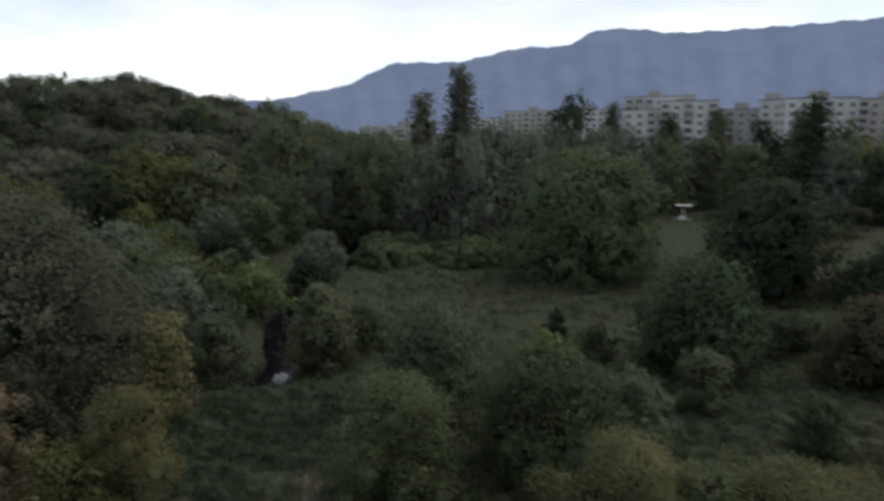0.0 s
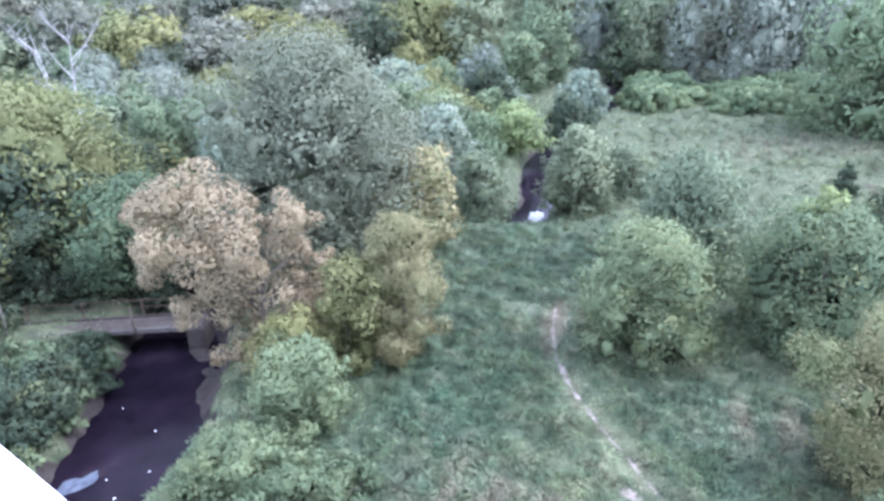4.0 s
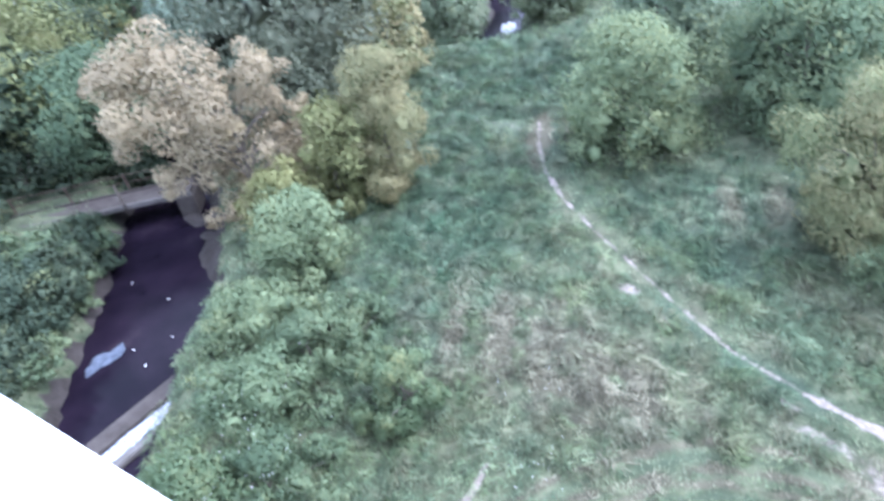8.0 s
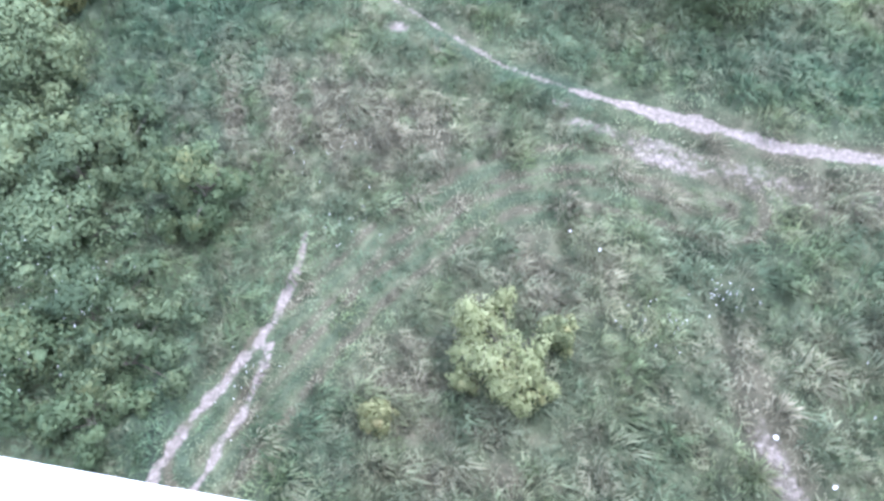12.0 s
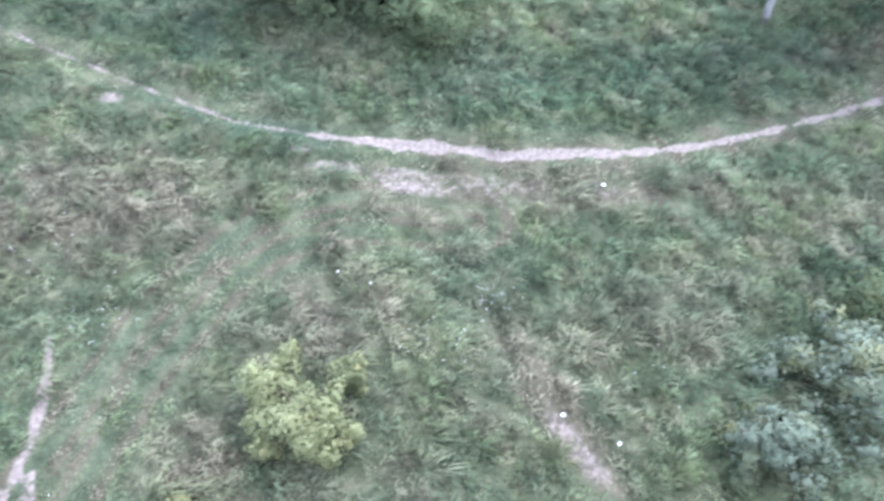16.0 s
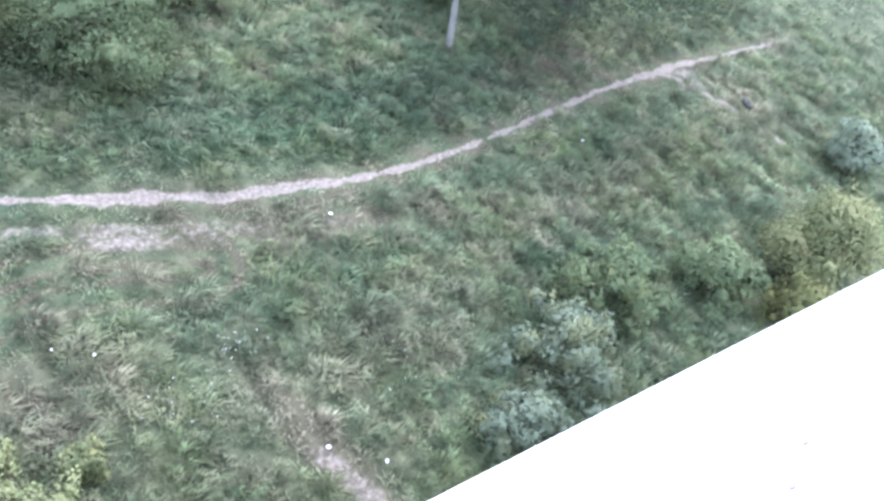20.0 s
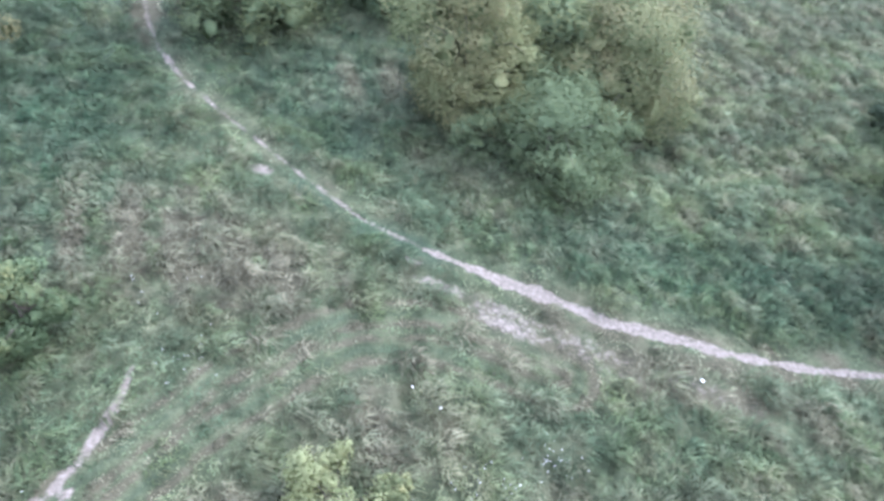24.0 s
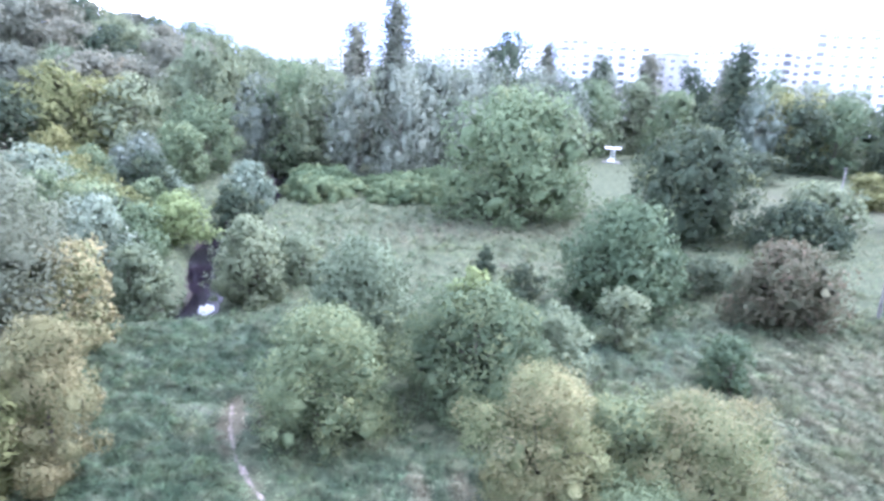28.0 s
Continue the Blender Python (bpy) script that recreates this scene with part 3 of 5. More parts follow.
# ---- grass and weeds ----
def build_grass(name, label, x0, x1, y0, y1, count, length, width, seed, mat, far=False, tufts=24):
    r = np.random.RandomState(seed)
    x, y = r.uniform(x0, x1, count), r.uniform(y0, y1, count)
    # tufts: part of the blades gather round common points
    tx, ty = r.uniform(x0, x1, count // tufts), r.uniform(y0, y1, count // tufts)
    pick = r.randint(0, len(tx), count)
    gather = r.uniform(size=count) < (0.6 if tufts < 50 else 0.97)
    x = np.where(gather, tx[pick] + r.normal(0, 0.2 * (4 if far else 1), count), x)
    y = np.where(gather, ty[pick] + r.normal(0, 0.2 * (4 if far else 1), count), y)
    bare, dry, lush, mud = lying(x, y)
    even = rough(x, y) if not far else 1.0
    tall = (0.8 + 0.35 * waves(x, y, 21, 4.0) + 0.55 * waves(x, y, 23, 1.2, 2) * even + 0.35 * lush + 0.45 * blob(x, y, 20, 25, 9, 9)) * (0.45 + 0.55 * even)
    keep = (r.uniform(size=count) > bare * 1.6) & (mud < 0.25)
    if far:
        keep &= ~((x > x0_NEAR) & (x < x1_NEAR) & (y < y1_NEAR))
    x, y, dry, lush, tall, bare = x[keep], y[keep], dry[keep], lush[keep], np.clip(tall[keep], 0.3, 1.7), bare[keep]
    n = len(x)
    z = land(x, y)
    a, lean = r.uniform(0, 2 * math.pi, n), r.uniform(0.25, 1.1, n)
    ln = length * tall * r.uniform(0.5, 1.25, n) * (1 - 0.6 * bare)
    dx, dy, dz = np.cos(a) * np.sin(lean), np.sin(a) * np.sin(lean), np.cos(lean)
    w = width * r.uniform(0.6, 1.4, n)
    base = np.stack([x, y, z - 0.02], 1)
    side = np.stack([-np.sin(a) * w, np.cos(a) * w, np.zeros(n)], 1)
    mid = base + np.stack([dx, dy, dz * 1.2], 1) * (ln * 0.55)[:, None]
    tip = base + np.stack([dx * 1.15, dy * 1.15, dz * 0.85], 1) * ln[:, None]
    verts = np.stack([base, mid + side, tip, mid - side], 1).reshape(-1, 3)
    i = np.arange(n) * 4
    tri_all = np.concatenate([np.stack([i, i + 3, i + 1], 1), np.stack([i + 1, i + 3, i + 2], 1)])
    me = array_mesh(name, verts, tri_all, mat, True)
    # blades in a sward share most of the light from above
    lit = np.stack([dx * 0.45, dy * 0.45, np.ones(n)], 1) + r.normal(0, 0.12, (n, 3))
    me.normals_split_custom_set_from_vertices(np.repeat(lit / np.linalg.norm(lit, axis=1)[:, None], 4, axis=0).tolist())
    t = me.attributes.new("dry", "FLOAT", "POINT")
    t.data.foreach_set("value", np.repeat(np.clip(dry * 1.05 + r.uniform(-0.15, 0.12, n), 0, 1), 4).astype(np.float32))
    t = me.attributes.new("lush", "FLOAT", "POINT")
    t.data.foreach_set("value", np.repeat(np.clip(lush * 0.7 + r.uniform(-0.2, 0.2, n), 0, 1), 4).astype(np.float32))
    return tagged(new(name, me), label, "grass", kind="stuff")


x0_NEAR, x1_NEAR, y1_NEAR = -31, 42, 30
GRASS = grass_material()
build_grass("meadow_grass", "uneven meadow grass, green with straw-coloured patches", -31, 42, -4, 30, 290000, 0.30, 0.021, 31, GRASS)
build_grass("far_meadow_grass", "tall soft meadow grass beyond the bushes", -40, 60, -6, 100, 170000, 0.36, 0.04, 32, GRASS, True)




def build_tussocks(name, label, x0, x1, y0, y1, gap, reach, blades, seed, chance):
    """Lumps of laid grass and weeds: each a low dome of blades that bend outwards and downwind."""
    r = np.random.RandomState(seed)
    gx, gy = np.meshgrid(np.arange(x0, x1, gap), np.arange(y0, y1, gap))
    cx, cy = gx.ravel() + r.uniform(-0.5, 0.5, gx.size) * gap, gy.ravel() + r.uniform(-0.5, 0.5, gx.size) * gap
    bare, dry, lush, mud = lying(cx, cy)
    keep = (r.uniform(size=len(cx)) < chance(cx, cy) * rough(cx, cy)) & (bare < 0.15) & (mud < 0.1)
    cx, cy, dry, lush = cx[keep], cy[keep], dry[keep], lush[keep]
    k = len(cx)
    size = reach * r.uniform(0.55, 1.35, k)
    own = np.repeat(np.arange(k), blades)
    n = len(own)
    a = r.uniform(0, 2 * math.pi, n)
    u = np.sqrt(r.uniform(0, 1, n))
    out = np.stack([np.cos(a), np.sin(a)], 1)
    wind = np.array([0.45, -0.2])
    foot = out * (u * size[own] * 0.55)[:, None]
    fall = (out * (0.35 + 0.65 * u)[:, None] + wind) * (size[own] * r.uniform(0.35, 0.8, n))[:, None]
    high = size[own] * (0.85 - 0.6 * u ** 2) * r.uniform(0.7, 1.15, n)
    bx, by = cx[own] + foot[:, 0], cy[own] + foot[:, 1]
    z = land(cx, cy)[own]
    base = np.stack([bx, by, z - 0.03], 1)
    mid = base + np.stack([fall[:, 0] * 0.4, fall[:, 1] * 0.4, high * 0.9], 1)
    tip = base + np.stack([fall[:, 0], fall[:, 1], high * 0.72], 1)
    w = r.uniform(0.011, 0.022, n) * (0.6 + 0.8 * reach) * (1.6 if gap > 1 else 1.0)
    way = np.arctan2(fall[:, 1], fall[:, 0])
    side = np.stack([-np.sin(way) * w, np.cos(way) * w, np.zeros(n)], 1)
    verts = np.stack([base, mid + side, tip, mid - side], 1).reshape(-1, 3)
    i = np.arange(n) * 4
    me = array_mesh(name, verts, np.concatenate([np.stack([i, i + 3, i + 1], 1), np.stack([i + 1, i + 3, i + 2], 1)]), GRASS, True)
    lit = np.stack([out[:, 0] * u * 0.9, out[:, 1] * u * 0.9, 1.05 - 0.5 * u], 1) + r.normal(0, 0.15, (n, 3))
    me.normals_split_custom_set_from_vertices(np.repeat(lit / np.linalg.norm(lit, axis=1)[:, None], 4, axis=0).tolist())
    for key, v in (("dry", dry), ("lush", lush * 0.7)):
        t = me.attributes.new(key, "FLOAT", "POINT")
        t.data.foreach_set("value", np.repeat(np.clip((v + r.normal(0, 0.12, k))[own] + r.uniform(-0.1, 0.1, n), 0, 1), 4).astype(np.float32))
    return tagged(new(name, me), label, "grass", kind="stuff")


def wild(x, y):
    """How thickly the lumps stand on the unmown side."""
    return np.clip(0.3 + blob(x, y, 20, 24, 10, 9) + blob(x, y, 12, 15.5, 8, 2.5, -22) + 0.8 * blob(x, y, 34, 30, 14, 12) + 0.6 * blob(x, y, -10, 38, 8, 8) + 0.6 * blob(x, y, 24, 4, 9, 3) + 0.5 * blob(x, y, -9.5, 24, 3, 7), 0, 1)


build_tussocks("tussock_grass", "wind-laid lumps of rough grass and weeds", -18, 44, -3, 48, 0.62, 0.62, 62, 33, wild)
build_tussocks("far_tussock_grass", "soft lumps of grass across the far meadow", -10, 42, 46, 96, 1.5, 0.8, 40, 35, lambda x, y: 0.5 + 0 * x)
build_tussocks("low_tufts", "small tufts in the shorter meadow grass", -12, 24, -3, 26, 0.42, 0.32, 34, 34, lambda x, y: 0.75 - 0.5 * wild(x, y))


# ---- trees and bushes ----
def profile(shape, t):
    """Half width of the crown at height t (0 to 1), as a share of the widest."""
    if shape == "round":
        return np.sqrt(np.clip(1 - (2 * t - 1) ** 2, 0.02, 1))
    if shape == "egg":
        return np.clip(1 - np.abs(2 * t ** 0.75 - 1) ** 2.9, 0.06, 1) ** 0.5 * (1.04 - 0.12 * t)
    if shape == "bush":
        return np.sqrt(np.clip(1 - t ** 2.2, 0.03, 1)) * (0.82 + 0.18 * np.sin(t * 3.1))
    if shape == "mound":
        return np.sqrt(np.clip(1 - t ** 1.6, 0.03, 1))
    if shape == "dome":
        return np.clip(1 - np.abs(1.55 * t - 0.5) ** 2.6, 0.05, 1) ** 0.55
    if shape == "poplar":
        return np.clip(1.1 * (t + 0.1) ** 0.3 * (1.03 - t) ** 0.34, 0.1, 1)
    if shape == "cone":
        return np.clip(1.05 - t, 0.08, 1)
    return np.ones_like(t)


def icosahedron():
    g = (1 + 5 ** 0.5) / 2
    v = np.array([(-1, g, 0), (1, g, 0), (-1, -g, 0), (1, -g, 0), (0, -1, g), (0, 1, g), (0, -1, -g), (0, 1, -g), (g, 0, -1), (g, 0, 1), (-g, 0, -1), (-g, 0, 1)]) / (1 + g * g) ** 0.5
    f = [(a, b, c) for a in range(12) for b in range(a + 1, 12) for c in range(b + 1, 12) if max(np.linalg.norm(v[a] - v[b]), np.linalg.norm(v[b] - v[c]), np.linalg.norm(v[a] - v[c])) < 1.1]
    f = [(a, b, c) if np.dot(np.cross(v[b] - v[a], v[c] - v[a]), v[a]) > 0 else (a, c, b) for a, b, c in f]
    return v, np.array(f)


BALL, BALL_FACES = icosahedron()


def crown_mesh(name, seed, w, h, z0, shape, mat, lobes=60, per=44, leaf=0.3, lobe=0.115, loose=0.6, droop=0.0, ragged=1.0, core=0.52, tall=0.9, turned=0.12, masses=None):
    """A crown of billowing boughs, each hung with leafy clumps; the leaves are small single faces."""
    r = np.random.RandomState(seed)
    ch = h - z0
    if masses:
        # several spreading heads instead of one crown
        ms = np.array(masses)
        kids = 7
        turn = r.normal(size=(len(ms) * kids, 3)) + np.array([0, 0, 0.3])
        turn /= np.linalg.norm(turn, axis=1)[:, None]
        big = np.repeat(ms, kids, axis=0)
        bc = np.concatenate([ms[:, :3], big[:, :3] + turn * big[:, 3:] * r.uniform(0.55, 1.0, (len(big), 1))])
        rb = np.concatenate([ms[:, 3] * 0.6, big[:, 3] * r.uniform(0.22, 0.45, len(big))])
        bc[:, 2] = np.maximum(bc[:, 2], rb * 0.4)
        bt = np.clip((bc[:, 2] - z0) / ch, 0, 1)
    else:
        nb = int(np.clip(lobes / 4.5, 12, 50))
        tt = np.linspace(0.02, 0.97, 80)
        share = np.cumsum(0.2 + profile(shape, tt))
        bt = np.interp((np.arange(nb) + r.uniform(0.1, 0.9, nb)) / nb, share / share[-1], tt)
        ba = np.arange(nb) * 2.4 + r.normal(0, 0.45, nb)
        pr = profile(shape, bt) * w / 2
        rb = np.minimum(np.minimum(w * lobe * 1.75 * r.uniform(0.6, 1.35, nb), 0.3 * ch), np.maximum(pr, 0.1 * w))
        rad = np.maximum(pr * (1 + ragged * r.normal(0, 0.1, nb)) - rb * 0.8, 0)
        bc = np.stack([rad * np.cos(ba), rad * np.sin(ba), np.clip(z0 + bt * ch, rb * 0.5, h - rb * 0.75)], 1)
        if core:
            inner = np.arange(0, nb, 3)
            bc = np.concatenate([bc, bc[inner] * np.array([0.35, 0.35, 1.0])])
            rb, bt = np.concatenate([rb, rb[inner] * 1.25]), np.concatenate([bt, bt[inner]])
    away = np.stack([bc[:, 0], bc[:, 1], (bt - 0.35) * ch * 0.8], 1)
    away /= np.linalg.norm(away, axis=1)[:, None] + 1e-6
    k = lobes
    own = r.choice(len(rb), k, p=rb ** 2 / (rb ** 2).sum())
    way = r.normal(size=(k, 3)) * 0.75 + away[own] * 0.65 + np.array([0, 0, 0.3])
    way /= np.linalg.norm(way, axis=1)[:, None]
    size = rb[own] * r.uniform(0.3, 0.62, k)
    stretch = np.array([1.0, 1.0, tall])
    c = bc[own] + way * (rb[own] * r.uniform(0.55, 0.95 + 0.1 * ragged, k))[:, None] * stretch
    c[:, 2] = np.clip(c[:, 2], size * 0.3, h - size * 0.4)
    uneven = r.uniform(0.75, 1.3, (k, 3)) * stretch
    n = k * per
    idx = np.repeat(np.arange(k), per)
    d = r.normal(size=(n, 3)) + 0.7 * way[idx]
    d /= np.linalg.norm(d, axis=1)[:, None]
    reach = size[idx] * (1 - 0.4 * loose + 0.85 * loose * r.uniform(size=n) ** 1.8)
    p = c[idx] + d * reach[:, None] * uneven[idx]
    # many of the leaves clothe the boughs themselves, between the clumps
    thin = r.uniform(size=n) < 0.5
    own_leaf = np.where(thin, r.choice(len(rb), n, p=rb ** 2 / (rb ** 2).sum()), own[idx])
    d2 = r.normal(size=(n, 3)) + 0.3 * away[own_leaf]
    d2 /= np.linalg.norm(d2, axis=1)[:, None]
    on = bc[own_leaf] + d2 * (rb[own_leaf] * (0.84 + (0.08 + 0.25 * loose) * r.uniform(size=n) ** 1.6))[:, None] * stretch
    p, d = np.where(thin[:, None], on, p), np.where(thin[:, None], d2, d)
    if droop:
        p[:, 2] -= droop * size[idx] * r.uniform(size=n) ** 2 * 2
    p[:, 2] = np.maximum(p[:, 2], 0.05)
    normal = d + r.normal(size=(n, 3)) * 0.45
    normal /= np.linalg.norm(normal, axis=1)[:, None]
    side = np.cross(normal, r.normal(size=(n, 3)))
    side /= np.linalg.norm(side, axis=1)[:, None]
    up = np.cross(normal, side)
    s = leaf * r.uniform(0.55, 1.3, n)[:, None]
    if droop:
        up = up * 0.8 + np.array([0, 0, -1.0]) * droop
    verts = np.stack([p - up * s * 0.5 - side * s * 0.36, p - up * s * 0.4 + side * s * 0.36, p + up * s * 0.55], 1).reshape(-1, 3)
    faces = np.arange(n * 3).reshape(n, 3)
    # leaves lie along their bough's surface more than round their own clump
    soft = np.repeat(normal * 0.25 + d * 0.65 + np.where(thin[:, None], 0.3 * d, 0.4 * way[idx]) + away[own_leaf] * 0.25, 3, axis=0)
    # whole boughs turn colour before others, then single clumps
    mood = r.uniform(-1, 1, len(rb)) * 0.4
    late = mood[own_leaf] + np.where(thin, 0, r.normal(0, 0.25, k)[idx]) + 2.2 * turned - 0.5
    shade = np.repeat(np.clip(late + r.normal(0, 0.15, n), 0, 0.95), 3)
    if core:
        # the packed twigs and leaves inside each bough
        m = len(rb)
        jag = BALL[None] * r.uniform(0.4, 1.1, (m, 12, 1)) * stretch * (rb * core)[:, None, None] + bc[:, None]
        jag[:, :, 2] = np.maximum(jag[:, :, 2], 0.03)
        faces = np.concatenate([faces, (BALL_FACES[None] + (n * 3 + 12 * np.arange(m))[:, None, None]).reshape(-1, 3)])
        verts = np.concatenate([verts, jag.reshape(-1, 3)])
        soft = np.concatenate([soft, np.tile(BALL, (m, 1)) * 0.6 + r.normal(0, 0.6, (12 * m, 3))])
        shade = np.concatenate([shade, np.zeros(12 * m)])
    me = array_mesh(name, verts, faces, mat, True)
    q = me.attributes.new("turned", "FLOAT", "POINT")
    q.data.foreach_set("value", shade.astype(np.float32))
    soft = soft / (np.linalg.norm(soft, axis=1)[:, None] + 1e-9)
    me.normals_split_custom_set_from_vertices(soft.tolist())
    return me, c


def trunk_mesh(seed, h, w, z0, centres, mat, thick=None, stems=1, limbs=9):
    """Tapered stems from the ground with limbs that reach into the crown."""
    r = random.Random(seed)
    runs = []
    thick = thick or max(0.03, 0.013 * h + 0.02)
    for s in range(stems):
        a = r.uniform(0, 6.28)
        off = 0.0 if stems == 1 else 0.12 * w
        top = Vector((math.cos(a) * off * 1.8, math.sin(a) * off * 1.8, h * 0.82))
        pts = [Vector((math.cos(a) * off * 0.4, math.sin(a) * off * 0.4, -0.25)).lerp(top, k / 5) + Vector((r.uniform(-1, 1), r.uniform(-1, 1), 0)) * 0.018 * h * (0 < k) for k in range(6)]
        runs.append((pts, [thick * (1.25 - 0.2 * k) for k in range(6)]))
        pick = [centres[r.randrange(len(centres))] for _ in range(limbs)]
        for q in pick:
            k = r.uniform(0.25, 0.75)
            start = pts[0].lerp(top, k)
            end = Vector(q)
            if end.z < start.z:
                start = pts[0].lerp(top, max(0.08, end.z / h * 0.6))
            bend = start.lerp(end, 0.5) + Vector((0, 0, 0.05 * h))
            runs.append(([start, bend, end], [thick * 0.42, thick * 0.26, thick * 0.08]))
    return tubes_mesh("trunk", runs, mat, 6, joined=True)


def plant(name, label, category, x, y, h, w, kind, shape, seed, z0=0.0, stems=1, bark=None, turn=0.0, group="", limbs=9, z=None, cover=2.0, fine=0.95, **crown):
    """A tree or bush of its own, with its trunk and its crown. Leaves are finer on what stands nearer."""
    away = math.dist((x, y, 0), (0, 0, EYE_Z))
    leaf = fine * (0.78 if away < 36 else 1.0) * (0.005 * away + 0.02)
    cover *= 0.8 if away > 60 else 1.0
    per = int(cover * 2.83 * w * (h - z0 * 0.7) / (0.35 * leaf * leaf) / crown["lobes"]) + 4
    ob = empty(name, pose(x, y, float(land(x, y)) if z is None else z, 0, 0, turn))
    me, centres = crown_mesh("crown", seed, w, h, z0, shape, LEAF[kind], per=per, leaf=leaf, **crown)
    c = new("crown", me)
    c.parent = ob
    t = new("trunk", trunk_mesh(seed, h, w, z0, centres, bark or BARK, stems=stems, limbs=limbs))
    t.parent = ob
    return tagged(ob, label, category, group)


# the near bushes beside the footpath
plant("bush", "rounded blue-green bush beside the footpath", "bush", -2.2, 31.9, 6.3, 6.3, "blue", "dome", 1, lobes=190, stems=3, turned=0.24, ragged=1.2, fine=0.7)
plant("bush", "tall grey-green bush with a loose top", "bush", -0.5, 41.5, 7.0, 6.8, "grey", "egg", 2, lobes=141, loose=0.5, stems=3)
plant("bush", "broad green bush hung with lighter climbing leaves", "bush", 5.6, 34.8, 6.6, 8.4, "green", "bush", 3, lobes=194, stems=4, turned=0.22, fine=0.7)
plant("climber", "bright yellow-green climber over the green bush", "climber", 5.2, 35.4, 7.6, 2.6, "bright", "egg", 4, z0=4.0, lobes=46, stems=1, limbs=3)
plant("bush", "yellowing tall bush in the meadow", "bush", 7.0, 24.6, 6.4, 5.0, "yellow", "egg", 5, lobes=150, stems=3, loose=0.7, ragged=1.6, turned=0.3, fine=0.7)
plant("bush", "yellowing broad bush in the meadow", "bush", 13.3, 24.4, 5.2, 6.2, "yellow", "egg", 6, lobes=150, stems=3, loose=0.7, ragged=1.6, turned=0.3, fine=0.7)
plant("bush", "green bush between the yellowing ones", "bush", 10.2, 25.6, 4.6, 4.6, "green", "egg", 7, lobes=106, stems=3, turned=0.3)
plant("bush", "grey-green low bush in front of the yellowing ones", "bush", 9.6, 20.9, 3.3, 5.6, "blue", "bush", 8, lobes=150, loose=1.2, ragged=2.0, core=0.5, stems=3, fine=0.7)
plant("bush", "pale grey-green bush behind the yellowing ones", "bush", 10.4, 37.0, 4.6, 4.6, "grey", "egg", 87, lobes=98, stems=3, ragged=1.4)
plant("bush", "small green bush alone in the meadow", "bush", 20.7, 36.6, 3.2, 3.2, "green", "dome", 9, lobes=88, stems=3)
plant("tree", "dark green rounded tree in the meadow", "tree", 19.2, 51.0, 8.0, 9.6, "green", "bush", 10, lobes=211)
plant("bush", "pale grey-green upright bush before a dark tree", "bush", 16.6, 43.0, 3.9, 3.3, "grey", "dome", 11, lobes=80, stems=2)
plant("bush", "brownish rounded bush at the meadow's edge", "bush", 30.4, 47.2, 6.0, 7.6, "brown", "dome", 12, z0=0.3, turned=0.3, lobes=158, stems=2, ragged=1.3)
plant("bush", "dark low bramble thicket by the trees", "bush", 27.5, 54.5, 3.0, 9.0, "dark", "mound", 13, lobes=123, stems=3)
plant("bush", "small upright dark bush in the meadow", "bush", 9.6, 57.0, 3.4, 1.6, "dark", "egg", 14, lobes=60)
plant("bush", "small dark bush in the meadow", "bush", 11.9, 53.2, 2.7, 3.3, "dark", "egg", 15, lobes=61)
plant("oak_tree", "large full oak tree standing alone", "tree", 16.8, 84.0, 14.8, 16.8, "oak", "dome", 116, z0=0.0, lobes=300, lobe=0.105, ragged=1.2, turned=0.16)
plant("tree", "dark grey-green rounded tree in the meadow", "tree", 34.5, 73.0, 11.9, 12.6, "dark", "egg", 17, z0=0.3, lobes=211)
plant("tree", "broad dark tree with low branches", "tree", 46.0, 71.0, 4.8, 11.0, "dark", "mound", 18, lobes=194)
plant("tree", "dull green tree behind the thicket", "tree", 54.5, 80.0, 5.4, 9.0, "grey", "egg", 19, lobes=158)

# along the creek
plant("willow", "round silvery willow at the creek bend", "tree", -15.6, 89.0, 6.6, 6.4, "pale", "egg", 20, lobes=123, loose=0.4)
plant("bush", "soft green willow bush on the creek bank", "bush", -9.4, 52.6, 6.4, 5.6, "grey", "bush", 21, lobes=141, loose=0.35, stems=4)
plant("bush", "soft green willow bush on the creek bank", "bush", -6.2, 56.5, 3.8, 4.4, "grey", "bush", 22, lobes=98, loose=0.35, stems=4)
plant("bush", "soft grey-green willow bush leaning over the creek", "bush", -16.6, 50.5, 6.4, 5.4, "grey", "bush", 23, lobes=141, loose=0.35, stems=4)
plant("climber", "bright yellow-green climber over the bank bushes", "climber", -19.0, 69.0, 4.6, 7.0, "bright", "mound", 24, lobes=123, stems=2)
plant("bush", "dark green bush over the water", "bush", -15.0, 78.0, 4.6, 5.0, "dark", "egg", 25, lobes=88)
plant("willow", "pale silvery willow on the far bank", "tree", -33.0, 72.0, 8.4, 6.6, "pale", "egg", 26, lobes=141, loose=0.4)
plant("tree", "narrow grey-green tree on the slope", "tree", -36.3, 107.0, 6.6, 4.4, "grey", "cone", 27, lobes=80)
plant("tree", "rounded dark tree on the slope", "tree", -26.5, 100.5, 7.8, 7.6, "blue", "egg", 28, lobes=123)
plant("bush", "small grey-green bush on the slope", "bush", -26.0, 84.5, 3.4, 4.4, "blue", "egg", 29, lobes=70)
plant("tree", "blue-green tree on the far bank", "tree", -26.0, 66.0, 6.0, 7.0, "blue", "egg", 30, lobes=123)
plant("tree", "grey-green tree on the far bank", "tree", -22.5, 57.5, 6.2, 6.4, "pale", "egg", 31, lobes=123)
plant("bush", "bramble thicket on the far bank", "bush", -21.0, 63.5, 4.6, 6.0, "blue", "mound", 32, lobes=106)

